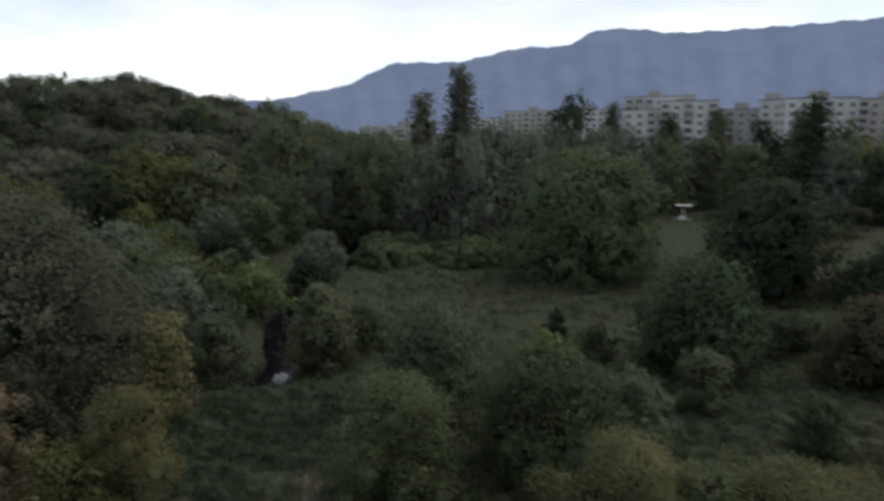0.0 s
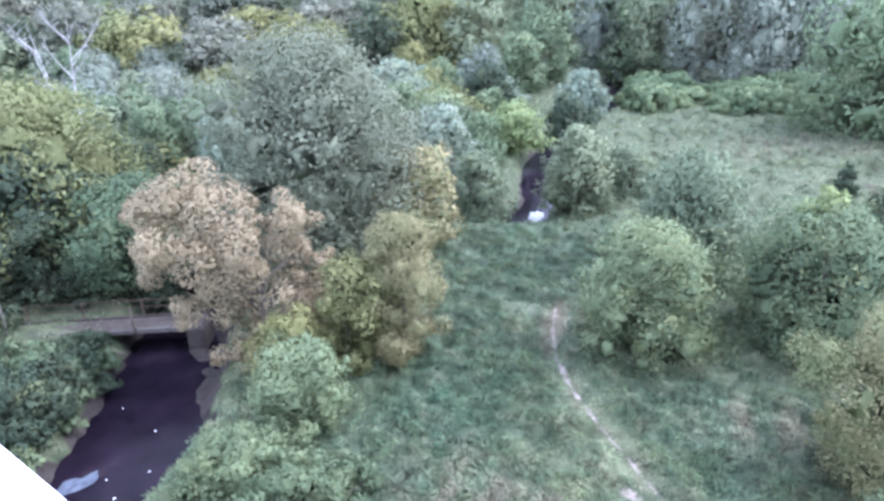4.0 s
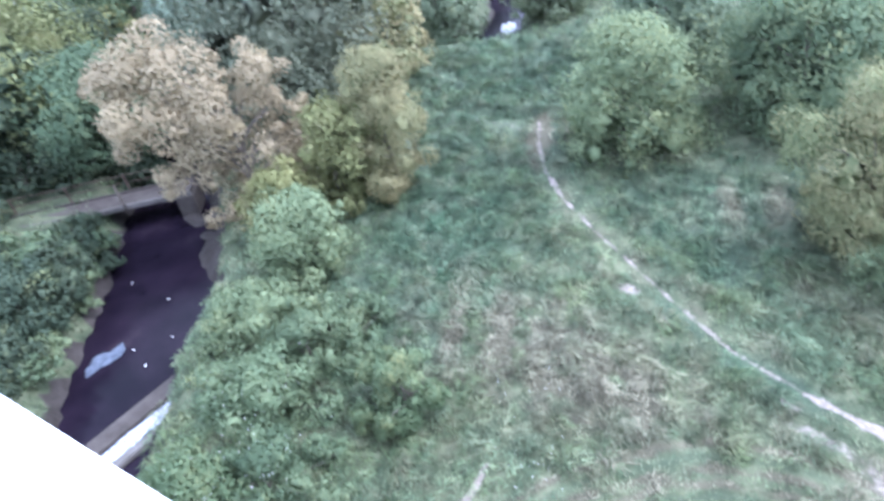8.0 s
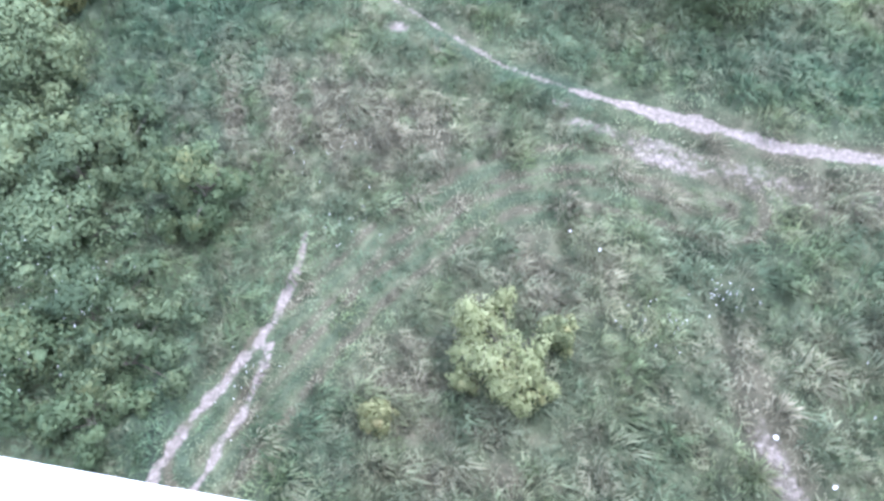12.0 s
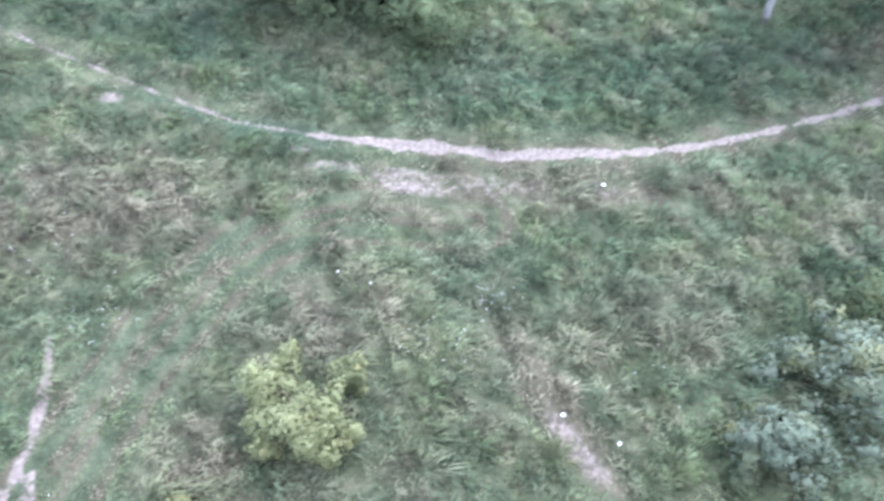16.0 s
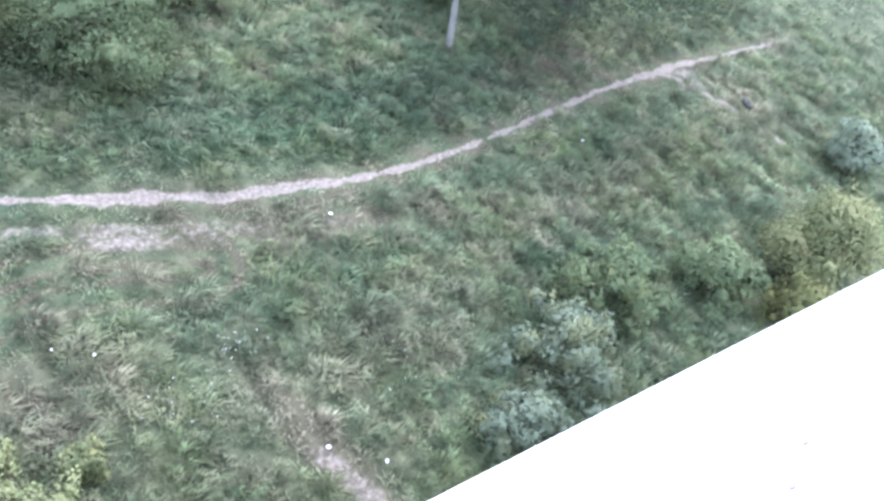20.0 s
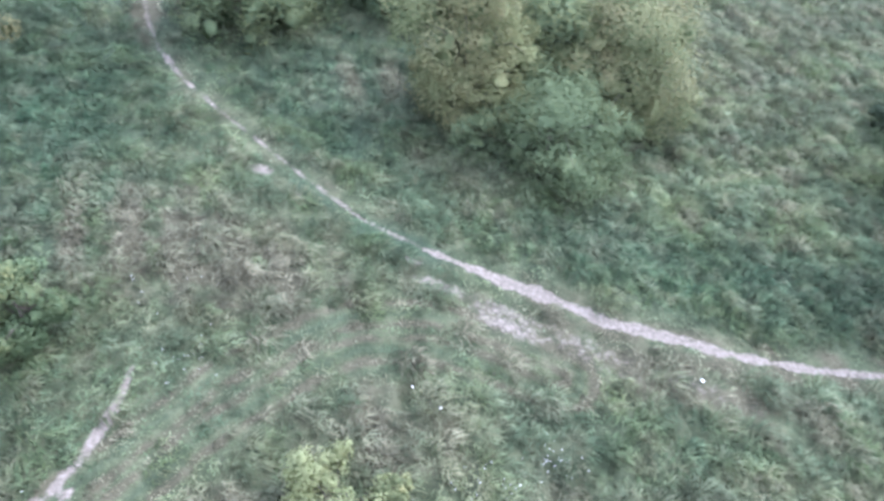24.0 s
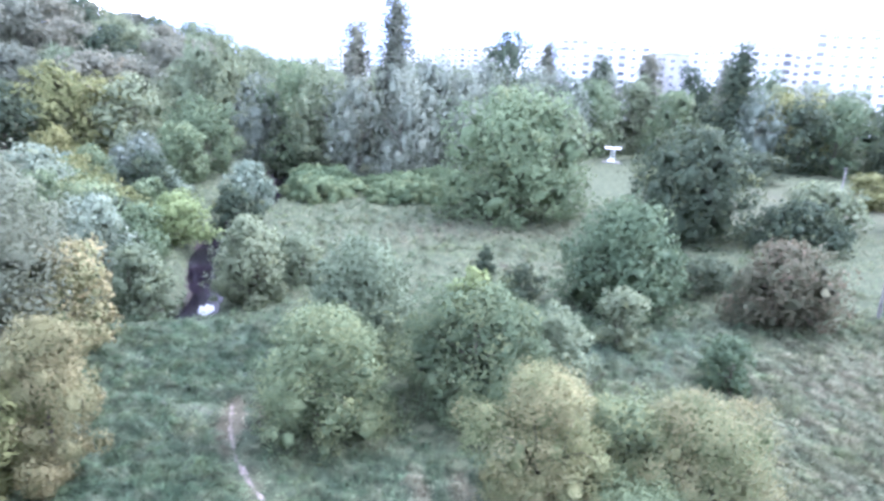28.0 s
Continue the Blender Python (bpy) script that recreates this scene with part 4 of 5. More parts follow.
# the group by the footbridge
plant("tree", "tan tree with dead dry leaves by the footbridge", "tree", -20.6, 26.7, 8.6, 9.0, "tan", "egg", 33, z0=0.3, cover=1.7, fine=0.75, core=0.0, lobes=203, loose=0.7, limbs=44, lobe=0.1,
      masses=[(-1.0, -0.8, 7.1, 3.0), (-3.0, -2.2, 6.4, 2.3), (1.3, 1.0, 6.6, 1.6), (0.9, 0.7, 2.4, 2.9), (-1.2, -0.9, 4.0, 2.6), (-0.6, -0.4, 0.8, 1.9), (-2.6, -2.0, 2.8, 1.2), (2.4, 1.9, 2.9, 1.4)])
plant("tree", "slender orange-yellow tree beside the meadow", "tree", -13.3, 28.0, 7.2, 3.8, "orange", "egg", 34, z0=0.4, lobes=106, ragged=1.7, loose=0.8, turned=0.34, fine=0.7)
plant("bush", "green bush with yellowing tips", "bush", -15.6, 27.2, 5.0, 4.2, "olive", "bush", 35, lobes=98, stems=3, ragged=1.5)
plant("tree", "tall feathery grey-green tree", "tree", -23.4, 38.0, 14.2, 11.5, "feather", "egg", 36, z0=1.0, ragged=2.0, cover=2.2, lobes=229, loose=1.1, core=0.5, fine=0.85)
plant("tree", "yellow-leaved tree at the creek", "tree", -18.6, 42.5, 6.4, 5.6, "yellow", "egg", 37, lobes=106, ragged=1.8, turned=0.42)
plant("tree", "big olive-yellow tree over the bridge end", "tree", -42.0, 31.0, 11.8, 14.5, "olive", "egg", 38, z0=2.0, lobes=229)
plant("tree", "green tree leaning over the footbridge", "tree", -32.6, 31.4, 7.6, 9.0, "green", "egg", 39, z0=2.6, lobes=141)
plant("tree", "dark green tree at the bridge end", "tree", -39.6, 28.6, 8.5, 9.5, "dark", "egg", 40, z0=2.6, lobes=141)
plant("bush", "green bush on the steep creek bank", "bush", -29.6, 20.6, 1.7, 4.0, "green", "bush", 41, lobes=106, stems=3)
plant("bush", "dark green bush on the steep creek bank", "bush", -31.2, 16.5, 4.6, 6.0, "dark", "bush", 42, lobes=123, stems=3)
plant("bush", "green scrub on the steep creek bank", "bush", -28.6, 13.2, 3.0, 5.6, "dark", "mound", 43, lobes=98, stems=3)
plant("bush", "blue-green feathery bush above the creek", "bush", -15.0, 21.4, 3.9, 4.0, "blue", "egg", 44, lobes=106, loose=0.4, stems=3)
plant("bush", "green bush above the creek", "bush", -17.6, 24.4, 3.4, 3.6, "olive", "egg", 45, lobes=98, stems=3)
plant("bush", "dense bramble thicket along the creek", "bush", -15.4, 17.2, 2.2, 5.4, "blue", "mound", 46, lobes=131, stems=3, ragged=1.6, loose=0.7)
plant("bush", "dense bramble thicket along the creek", "bush", -13.2, 13.6, 2.0, 5.2, "blue", "mound", 47, lobes=131, stems=3, ragged=1.6, loose=0.7)
plant("bush", "bramble thicket with yellowing leaves", "bush", -13.6, 9.6, 1.9, 4.6, "hedge", "mound", 48, turned=0.22, lobes=115, stems=3, ragged=1.6, loose=0.7)
plant("bush", "yellow-green bush at the thicket's edge", "bush", -8.3, 14.2, 2.8, 3.6, "hedge", "egg", 49, loose=0.8, cover=2.2, lobes=168, stems=4, turned=0.25,
      masses=[(0.0, 0.2, 1.9, 0.95), (-0.8, 0.5, 1.3, 0.9), (0.9, -0.2, 1.3, 0.7), (0.2, -0.6, 0.9, 1.0), (-1.2, -0.7, 0.8, 0.6)])
plant("bush", "low green scrub at the thicket's edge", "bush", -10.4, 9.4, 1.3, 4.0, "green", "mound", 50, lobes=98, stems=3, ragged=1.6, loose=0.7)
plant("bush", "low green scrub on the bank top", "bush", -11.6, 17.4, 1.2, 4.2, "green", "mound", 51, lobes=98, stems=3, ragged=1.6, loose=0.7)

plant("bush", "low scrub on the steep creek bank", "bush", -28.2, 17.4, 2.4, 5.0, "dark", "mound", 70, lobes=70, stems=3)
plant("bush", "grey-green scrub on the steep creek bank", "bush", -32.2, 20.8, 1.4, 4.6, "green", "mound", 71, lobes=80, stems=3)
plant("bush", "dark green scrub at the bank's top", "bush", -35.0, 19.5, 4.2, 6.5, "dark", "bush", 72, lobes=88, stems=3)
for k, (x, y, h, w) in enumerate([(-28.2, 17.4, 1.7, 3.4), (-28.4, 20.2, 1.6, 3.4), (-27.0, 14.6, 1.8, 3.4), (-30.3, 22.9, 1.0, 2.6), (-25.4, 12.0, 1.6, 3.0), (-27.2, 18.8, 1.6, 2.6), (-26.0, 14.2, 1.8, 2.6), (-29.0, 22.2, 1.1, 2.6), (-27.7, 19.4, 1.0, 2.4), (-26.7, 16.6, 1.0, 2.4), (-28.9, 21.3, 0.9, 2.2), (-25.6, 13.6, 1.0, 2.2), (-27.0, 17.9, 0.9, 2.0), (-25.0, 11.2, 1.8, 2.8), (-29.4, 15.4, 2.4, 4.4)]):
    plant("bush", "dark ivy scrub hanging down the creek bank", "bush", x, y, h, w, "dark", "mound", 90 + k, lobes=80, stems=2, ragged=1.5, loose=0.7)
# dark bushes added to stand for the deep shade behind the footbridge
for k, (x, y, h, w) in enumerate([(-37.6, 28.0, 2.8, 5.5), (-34.6, 29.8, 2.8, 5.0), (-31.6, 31.0, 2.4, 4.0), (-37.0, 31.5, 3.4, 8.0), (-41.5, 25.0, 3.6, 8.0), (-38.5, 22.5, 3.0, 6.0), (-33.5, 34.5, 3.0, 6.0)]):
    plant("bush", "dark bushes added for the shade beneath the trees at the bridge", "bush", x, y, h, w, "dark", "mound", 110 + k, lobes=98, stems=3, ragged=1.4)
for k, (x, y) in enumerate([(-29.0, 23.7), (-28.1, 22.2), (-27.4, 20.5), (-26.7, 18.9), (-26.3, 17.3), (-25.6, 15.8), (-24.9, 14.3), (-30.4, 24.4)]):
    plant("bush", "low creeping growth at the water's edge", "bush", x, y, 0.8, 2.0, ("green", "dark", "blue")[k % 3], "mound", 130 + k, lobes=60, stems=2, ragged=1.5, loose=0.8)
plant("bush", "low scrub above the weir", "bush", -26.0, 10.5, 1.8, 4.0, "green", "mound", 73, lobes=70, stems=3)
plant("bush", "dark scrub above the weir", "bush", -31.0, 11.0, 3.6, 6.0, "dark", "mound", 74, lobes=80, stems=3)
plant("bush", "tangled green thicket above the creek", "bush", -11.6, 10.8, 1.7, 3.6, "green", "mound", 75, lobes=70, stems=3, ragged=1.6, loose=0.7)
plant("bush", "low yellowing scrub beside the rut", "bush", -11.4, 7.6, 1.2, 3.0, "hedge", "mound", 76, lobes=64, stems=3)
plant("bush", "green bramble at the thicket's edge", "bush", -12.6, 16.4, 2.0, 4.4, "green", "mound", 77, lobes=80, stems=3, ragged=1.6, loose=0.7)

plant("bush", "small dark bush behind the power pole", "bush", 24.0, 17.6, 2.4, 2.4, "dark", "egg", 80, lobes=60, stems=2)
plant("bush", "small dark bush behind the power pole", "bush", 26.6, 21.6, 2.6, 3.0, "dark", "egg", 81, lobes=60, stems=2)
plant("bush", "dark thicket behind the bare tree", "bush", 32.5, 17.5, 4.5, 8.0, "dark", "mound", 82, lobes=98, stems=3)
plant("bush", "dark thicket behind the bare tree", "bush", 38.0, 14.5, 4.2, 7.0, "brown", "mound", 83, lobes=88, stems=3)

# below the window
plant("bush", "low yellow-green bush in the rough grass", "bush", 0.2, 7.0, 1.6, 3.0, "lime", "mound", 52, loose=1.3, core=0.4, cover=2.6, lobes=168, stems=4, turned=0.16,
      masses=[(0.1, -0.1, 0.9, 1.0), (-0.6, 1.0, 0.4, 0.95), (1.3, 0.7, 0.4, 0.6), (-1.2, -0.1, 0.3, 0.5), (0.4, -0.8, 0.5, 0.7), (0.0, 1.8, 0.3, 0.6)])
plant("bush", "small yellowing sapling in the rough grass", "bush", 1.7, 7.7, 1.1, 0.9, "yellow", "egg", 53, lobes=29)
plant("bush", "small yellowing sapling in the rough grass", "bush", -3.4, 6.3, 0.9, 1.1, "yellow", "mound", 54, lobes=29)
plant("bush", "blue-green spreading bush below the building", "bush", 17.0, 2.0, 1.6, 4.0, "blue", "mound", 55, ragged=1.5, lobes=123, stems=4, loose=0.75, turned=0.3)
plant("bush", "blue-green bush below the building", "bush", 13.6, 1.7, 1.5, 3.6, "pale", "mound", 56, ragged=1.5, lobes=115, stems=4, loose=0.75, turned=0.3)
plant("bush", "blue-green bush below the building", "bush", 10.7, 1.0, 1.3, 2.8, "pale", "mound", 57, ragged=1.5, lobes=106, stems=4, loose=0.75, turned=0.3)
plant("bush", "dark bush below the building", "bush", 20.4, -0.1, 1.9, 2.7, "blue", "egg", 58, ragged=1.5, lobes=80, stems=3)
plant("bush", "yellowing bush below the building", "bush", 24.2, -2.4, 3.4, 4.0, "yellow", "egg", 59, lobes=115, stems=3)
plant("bush", "small yellowing bush below the building", "bush", 21.4, -2.8, 2.1, 2.2, "olive", "egg", 60, lobes=60, stems=3)
plant("bush", "light green bush by the path", "bush", 32.6, -1.0, 2.0, 2.4, "pale", "egg", 61, lobes=70, stems=3)
plant("tree", "nearly bare dark tree with fine twigs", "tree", 28.4, 12.6, 9.2, 10.5, "dark", "round", 62, z0=1.6, lobes=123, core=0.0, cover=0.75, loose=0.9, limbs=80)


# ---- belts of trees behind the meadow ----
def shared_kind(kind, shape, seed, w, h, z0, **crown):
    """Meshes of a tree that stands many times in the belts."""
    me, centres = crown_mesh("crown", seed, w, h, z0, shape, LEAF[kind], **crown)
    return me, trunk_mesh(seed, h, w, z0, centres, BARK, limbs=6), w, h


BELT = {
    "willow": [shared_kind("willow", "egg", 200 + k, 10, 13, 0.6, lobes=84, per=42, leaf=0.5, droop=0.2, tall=1.25) for k in range(3)],
    "green": [shared_kind("green", "dome", 210 + k, 10, 12, 0.6, lobes=84, per=42, leaf=0.5) for k in range(3)],
    "dark": [shared_kind("dark", "dome", 220 + k, 10, 12, 0.6, lobes=84, per=42, leaf=0.5) for k in range(3)],
    "grey": [shared_kind("grey", "dome", 230 + k, 10, 12, 0.6, lobes=84, per=42, leaf=0.5) for k in range(3)],
    "hill": [shared_kind("hill", "round", 240 + k, 10, 11, 1.0, lobes=84, per=42, leaf=0.55, core=0.6) for k in range(3)],
    "olive": [shared_kind("olive", "egg", 250 + k, 9, 9, 0.3, turned=0.04, lobes=84, per=42, leaf=0.5) for k in range(2)],
    "poplar": [shared_kind("dark" if k == 2 else "hill", "poplar", 260 + k, 4.6, 24, 0.8, lobes=130, per=30, leaf=0.5, lobe=0.2, ragged=0.3, tall=2.0) for k in range(3)],
    "scrub": [shared_kind(("blue", "pale", "pale")[k], "mound", 270 + k, 6, 3.6, 0.0, lobes=56, per=34, leaf=0.45) for k in range(3)],
    "weeds": [shared_kind("hedge", "mound", 280 + k, 6, 2.0, 0.0, lobes=84, per=42, leaf=0.5) for k in range(3)],
}
WORDS = {
    "willow": ("willow", "silvery grey willow with hanging boughs", "tree"),
    "green": ("tree", "full green tree at the edge of the meadow", "tree"),
    "dark": ("tree", "dark green tree in the belt of woodland", "tree"),
    "grey": ("tree", "dull grey-green tree in the belt of woodland", "tree"),
    "hill": ("tree", "dark broadleaf tree on the wooded hill", "tree"),
    "olive": ("tree", "olive-yellow tree among darker ones", "tree"),
    "poplar": ("poplar_tree", "tall narrow grey-green poplar above the other trees", "tree"),
    "scrub": ("bush", "grey-green scrub on the slope", "bush"),
    "weeds": ("bush", "low green bramble in a broad hedge", "bush"),
}
belt_random = random.Random(77)


def stand(kind, x, y, h, w, group=""):
    crown, trunk, w0, h0 = BELT[kind][belt_random.randrange(len(BELT[kind]))]
    name, label, category = WORDS[kind]
    ob = empty(name, pose(x, y, float(land(x, y)) - 0.05, 0, 0, belt_random.uniform(0, 360)))
    for n, me in (("crown", crown), ("trunk", trunk)):
        p = new(n, me)
        p.parent = ob
        p.scale = (w / w0, w / w0, h / h0)
    return tagged(ob, label, category, group or kind + " belt")


def polar(az, r):
    return r * math.sin(radians(az)), r * math.cos(radians(az))


SHELTER = (47.3, 138.0)
# single landmarks of the tree line
for az, r, h, w, kind in [(-1.5, 128, 23.5, 7.2, "poplar"), (1.5, 132, 28.0, 8.6, "poplar"), (13.4, 165, 22.5, 7.0, "poplar"), (17.6, 170, 20.5, 7.4, "poplar"),
                          (21.0, 172, 21.0, 9.0, "poplar"), (27.4, 150, 23.0, 8.4, "poplar"), (26.3, 165, 20.5, 3.4, "poplar"), (10.3, 168, 25.0, 13.0, "dark"),
                          (4.2, 118, 18.5, 13.0, "willow"), (2.0, 110, 16.0, 10.0, "willow"), (6.8, 120, 16.5, 11.0, "willow"), (-1.8, 114, 14.5, 9.0, "willow"),
                          (-3.8, 118, 17.0, 11.0, "grey"), (-6.2, 124, 18.5, 12.5, "green"), (-11.2, 130, 19.0, 10.0, "grey"), (-13.5, 132, 18.0, 9.0, "grey"),
                          (-9.0, 126, 13.0, 9.0, "willow"), (8.6, 150, 18.0, 12.0, "willow"), (12.5, 150, 16.5, 13.0, "willow"), (15.0, 152, 16.5, 11.0, "willow"),
                          (17.0, 158, 15.5, 13.0, "green"), (15.6, 140, 10.0, 7.0, "grey"), (31.0, 160, 15.0, 16.0, "olive")]:
    stand(kind, *polar(az, r), h, w)
# the belt right of the willows, in three rows
for row, (r, h0) in enumerate(((150, 12.5), (168, 15.5), (192, 17.5))):
    az = 17.5
    while az < 62:
        k = belt_random.choice(["dark", "dark", "grey", "green", "grey", "willow"])
        x, y = polar(az, r + belt_random.uniform(-7, 7))
        if math.dist((x, y), SHELTER) > 9 and not (abs(az - 18.9) < 2.4 and y < SHELTER[1] + 4):
            stand(k, x, y, h0 * belt_random.uniform(0.82, 1.15), belt_random.uniform(9, 13.5))
        az += belt_random.uniform(2.2, 3.4)
# the dark undergrowth behind the meadow
for az in np.arange(-7, 14.5, 2.1):
    stand("dark", *polar(az + belt_random.uniform(-0.5, 0.5), 128 + belt_random.uniform(0, 16)), belt_random.uniform(7, 10.5), belt_random.uniform(8, 11))
for az in np.arange(-8, 14, 2.6):
    stand("grey", *polar(az, 185 + belt_random.uniform(-8, 8)), belt_random.uniform(13, 16.5), belt_random.uniform(11, 14))
# woods far behind
for r in (255, 320):
    for az in np.arange(-16, 13, 2.3):
        stand("grey", *polar(az + belt_random.uniform(-0.6, 0.6), r + belt_random.uniform(-15, 15)), belt_random.uniform(14, 17.5), belt_random.uniform(13, 17))
# mid-distance scrub on the right
for az, r, h, w, kind in [(41, 104, 6, 10, "dark"), (46, 92, 7, 12, "olive"), (37, 118, 5, 8, "olive"), (44, 122, 9, 13, "green"),
                          (29.5, 132, 5.5, 10, "dark"), (51, 80, 7, 11, "grey"), (56, 70, 8, 10, "dark"), (60, 58, 8, 10, "dark"), (50, 62, 4.5, 7, "scrub"), (41.5, 60, 4.0, 6, "scrub"), (47, 55, 4.6, 7, "grey")]:
    stand(kind, *polar(az, r), h, w)
# the hill
for row, r in enumerate((118, 142, 168, 200, 235)):
    az = -66.0
    while az < -11.5:
        kind = belt_random.choice(["hill", "hill", "hill", "dark", "grey"]) if row > 0 else belt_random.choice(["hill", "green", "dark", "scrub", "grey", "olive", "scrub"])
        x, y = polar(az, r + belt_random.uniform(-8, 8))
        clearing = abs(az + 27) < 4 and 150 < r < 165
        if not clearing:
            h = belt_random.uniform(8.5, 12.5) if kind not in ("scrub",) else belt_random.uniform(3, 4.5)
            stand(kind, x, y, h, belt_random.uniform(9, 13.5) if kind != "scrub" else belt_random.uniform(5, 8))
        az += belt_random.uniform(1.9, 3.2) * 200 / (r + 60)
# the near slope left of the creek
for k in range(120):
    az, r = belt_random.uniform(-66, -16), belt_random.uniform(60, 118)
    x, y = polar(az, r)
    if x > -24 - (y - 60) * 0.02 or blob(x, y, -46, 104, 9, 6) > 0.4:
        continue
    kind = belt_random.choice(["scrub", "scrub", "green", "willow", "grey", "willow", "olive", "dark"])
    h = belt_random.uniform(3, 4.5) if kind == "scrub" else belt_random.uniform(5, 8.5)
    stand(kind, x, y, h, belt_random.uniform(5, 8.5))
# more trees past the olive one by the bridge
for x, y, h, w, kind in [(-50, 44, 9, 9, "grey"), (-44, 50, 8, 9, "green"), (-36, 46, 7.5, 8, "scrub"), (-40, 58, 7, 8, "willow"), (-54, 34, 9, 9, "dark"), (-48, 20, 8, 9, "dark"), (-58, 52, 9, 9, "green"),
                         (-31, 52, 6.5, 7, "green"), (-36, 66, 6.5, 8, "dark"), (-46, 70, 7, 8, "willow"), (-40, 14, 7, 8, "grey"), (-36, 8, 6, 8, "dark"), (-29, 60, 6, 6, "dark")]:
    stand(kind, x, y, h, w)
# the broad hedge of bramble where the meadow ends
for k in range(30):
    x, y = belt_random.uniform(-10, 27), belt_random.uniform(92, 108)
    stand("weeds", x, y, belt_random.uniform(1.4, 2.6), belt_random.uniform(6, 9), "bramble hedge")


def dead_birch(x, y, h, seed, lean):
    """A bare pale stem with forked limbs and thin twigs on them."""
    r = random.Random(seed)
    ob = empty("bare_tree", pose(x, y, float(land(x, y))))
    stem = [Vector((0, 0, -0.2)), Vector((lean * 0.2, 0, h * 0.4)), Vector((lean * 0.5, 0.1, h * 0.72)), Vector((lean, 0.2, h))]
    runs = [(stem, [0.10, 0.075, 0.05, 0.012])]
    for k in range(9):
        f = r.uniform(0.45, 0.9)
        a, b = stem[int(f * 3)], stem[min(int(f * 3) + 1, 3)]
        p = a.lerp(b, f * 3 % 1)
        turn, ln = r.uniform(0, 6.28), h * r.uniform(0.12, 0.26)
        e = p + Vector((math.cos(turn) * ln * 0.7, math.sin(turn) * ln * 0.7, ln * r.uniform(0.6, 1.0)))
        q = p.lerp(e, 0.5) + Vector((0, 0, -0.06 * ln))
        runs.append(([p, q, e], [0.04, 0.028, 0.008]))
        for _ in range(3):
            m = p.lerp(e, r.uniform(0.35, 0.9))
            w = Vector((r.uniform(-1, 1), r.uniform(-1, 1), r.uniform(0.2, 1))) * ln * 0.3
            runs.append(([m, m + w * 0.5, m + w], [0.016, 0.012, 0.005]))
    t = new("trunk", tubes_mesh("trunk", runs, PALE_BARK, 5))
    t.parent = ob
    tagged(ob, "bare white-barked dead tree", "tree", "dead trees")


dead_birch(-47.7, 41.5, 15.5, 1, -2.2)
dead_birch(-47.2, 42.0, 15.8, 2, 1.0)
dead_birch(-54.0, 37.0, 13.5, 3, -0.5)


# ---- the footbridge and the creek's stonework ----
def build_bridge():
    ob = empty("footbridge", pose(-31.0, 26.4, -0.02, 0, 0, 23.5))
    part("deck", box(bmesh.new(), -5.4, 5.4, -0.7, 0.7, -0.22, 0.0, 0.02), OLD_SHADED_CONCRETE, ob)
    for x0, x1, drop in ((-5.3, -3.9, 0.06), (-3.7, -1.9, 0.0), (-1.8, -0.9, 0.02), (-0.7, 1.6, 0.05), (1.75, 3.6, 0.03), (3.65, 5.4, 0.05)):
        part("edge_beam", box(bmesh.new(), x0, x1, -0.88, -0.70, -0.22 - drop, 0.06 - drop, 0.03), WET_CONCRETE, ob, "pale worn concrete edge beam")
    part("edge_beam", box(bmesh.new(), -5.4, 5.4, 0.70, 0.86, -0.3, 0.1, 0.02), OLD_SHADED_CONCRETE, ob)
    for x in (-4.9, -1.7, 1.7, 4.9):
        part("post", box(bmesh.new(), x - 0.045, x + 0.045, 0.74, 0.83, 0.1, 1.1, 0.01), RUST, ob)
    part("post", box(bmesh.new(), 1.6, 1.72, -0.86, -0.74, 0.1, 1.35, 0.02), BARK, ob, "dark upright post")
    part("post", box(bmesh.new(), -5.3, -5.2, -0.84, -0.74, 0.1, 2.6, 0.02), WOOD, ob, "tall pale post")
    for z in (0.6, 1.05):
        part("rail", box(bmesh.new(), -5.0, 5.0, 0.765, 0.805, z, z + 0.04, 0.008), RUST, ob)
    for x in (-5.0, 5.0):
        part("abutment", box(bmesh.new(), x - 0.5, x + 0.5, -0.95, 0.95, -1.9, -0.23, 0.04), OLD_SHADED_CONCRETE, ob)
    tagged(ob, "worn concrete footbridge with a thin metal rail over the creek", "bridge")


build_bridge()


def build_weir():
    ob = empty("weir", pose(-19.9, 13.9, -1.5, 0, 0, 68))
    part("sill_slab", box(bmesh.new(), -4.2, 2.7, -0.35, 0.6, -0.4, 0.1, 0.05), OLD_SHADED_CONCRETE, ob, "brown wet concrete slab")
    part("side_wall", box(bmesh.new(), -4.2, 1.2, -1.75, -1.3, -0.6, 0.2, 0.05), WET_CONCRETE, ob, "grey concrete side wall")
    bm = bmesh.new()
    bmesh.ops.create_grid(bm, x_segments=44, y_segments=8, size=1, matrix=Matrix.Translation((-1.4, -0.85, 0.07)) @ Matrix.Diagonal((2.5, 0.36, 1, 1)))
    for v in bm.verts:
        v.co.z += 0.05 * noise.noise(v.co * 4)
        v.co.y += 0.12 * noise.noise(v.co * 1.5)
    part("foam", bm, FOAM, ob, "white foam below the sill")
    tagged(ob, "low concrete weir with a side wall in the creek", "weir")


build_weir()


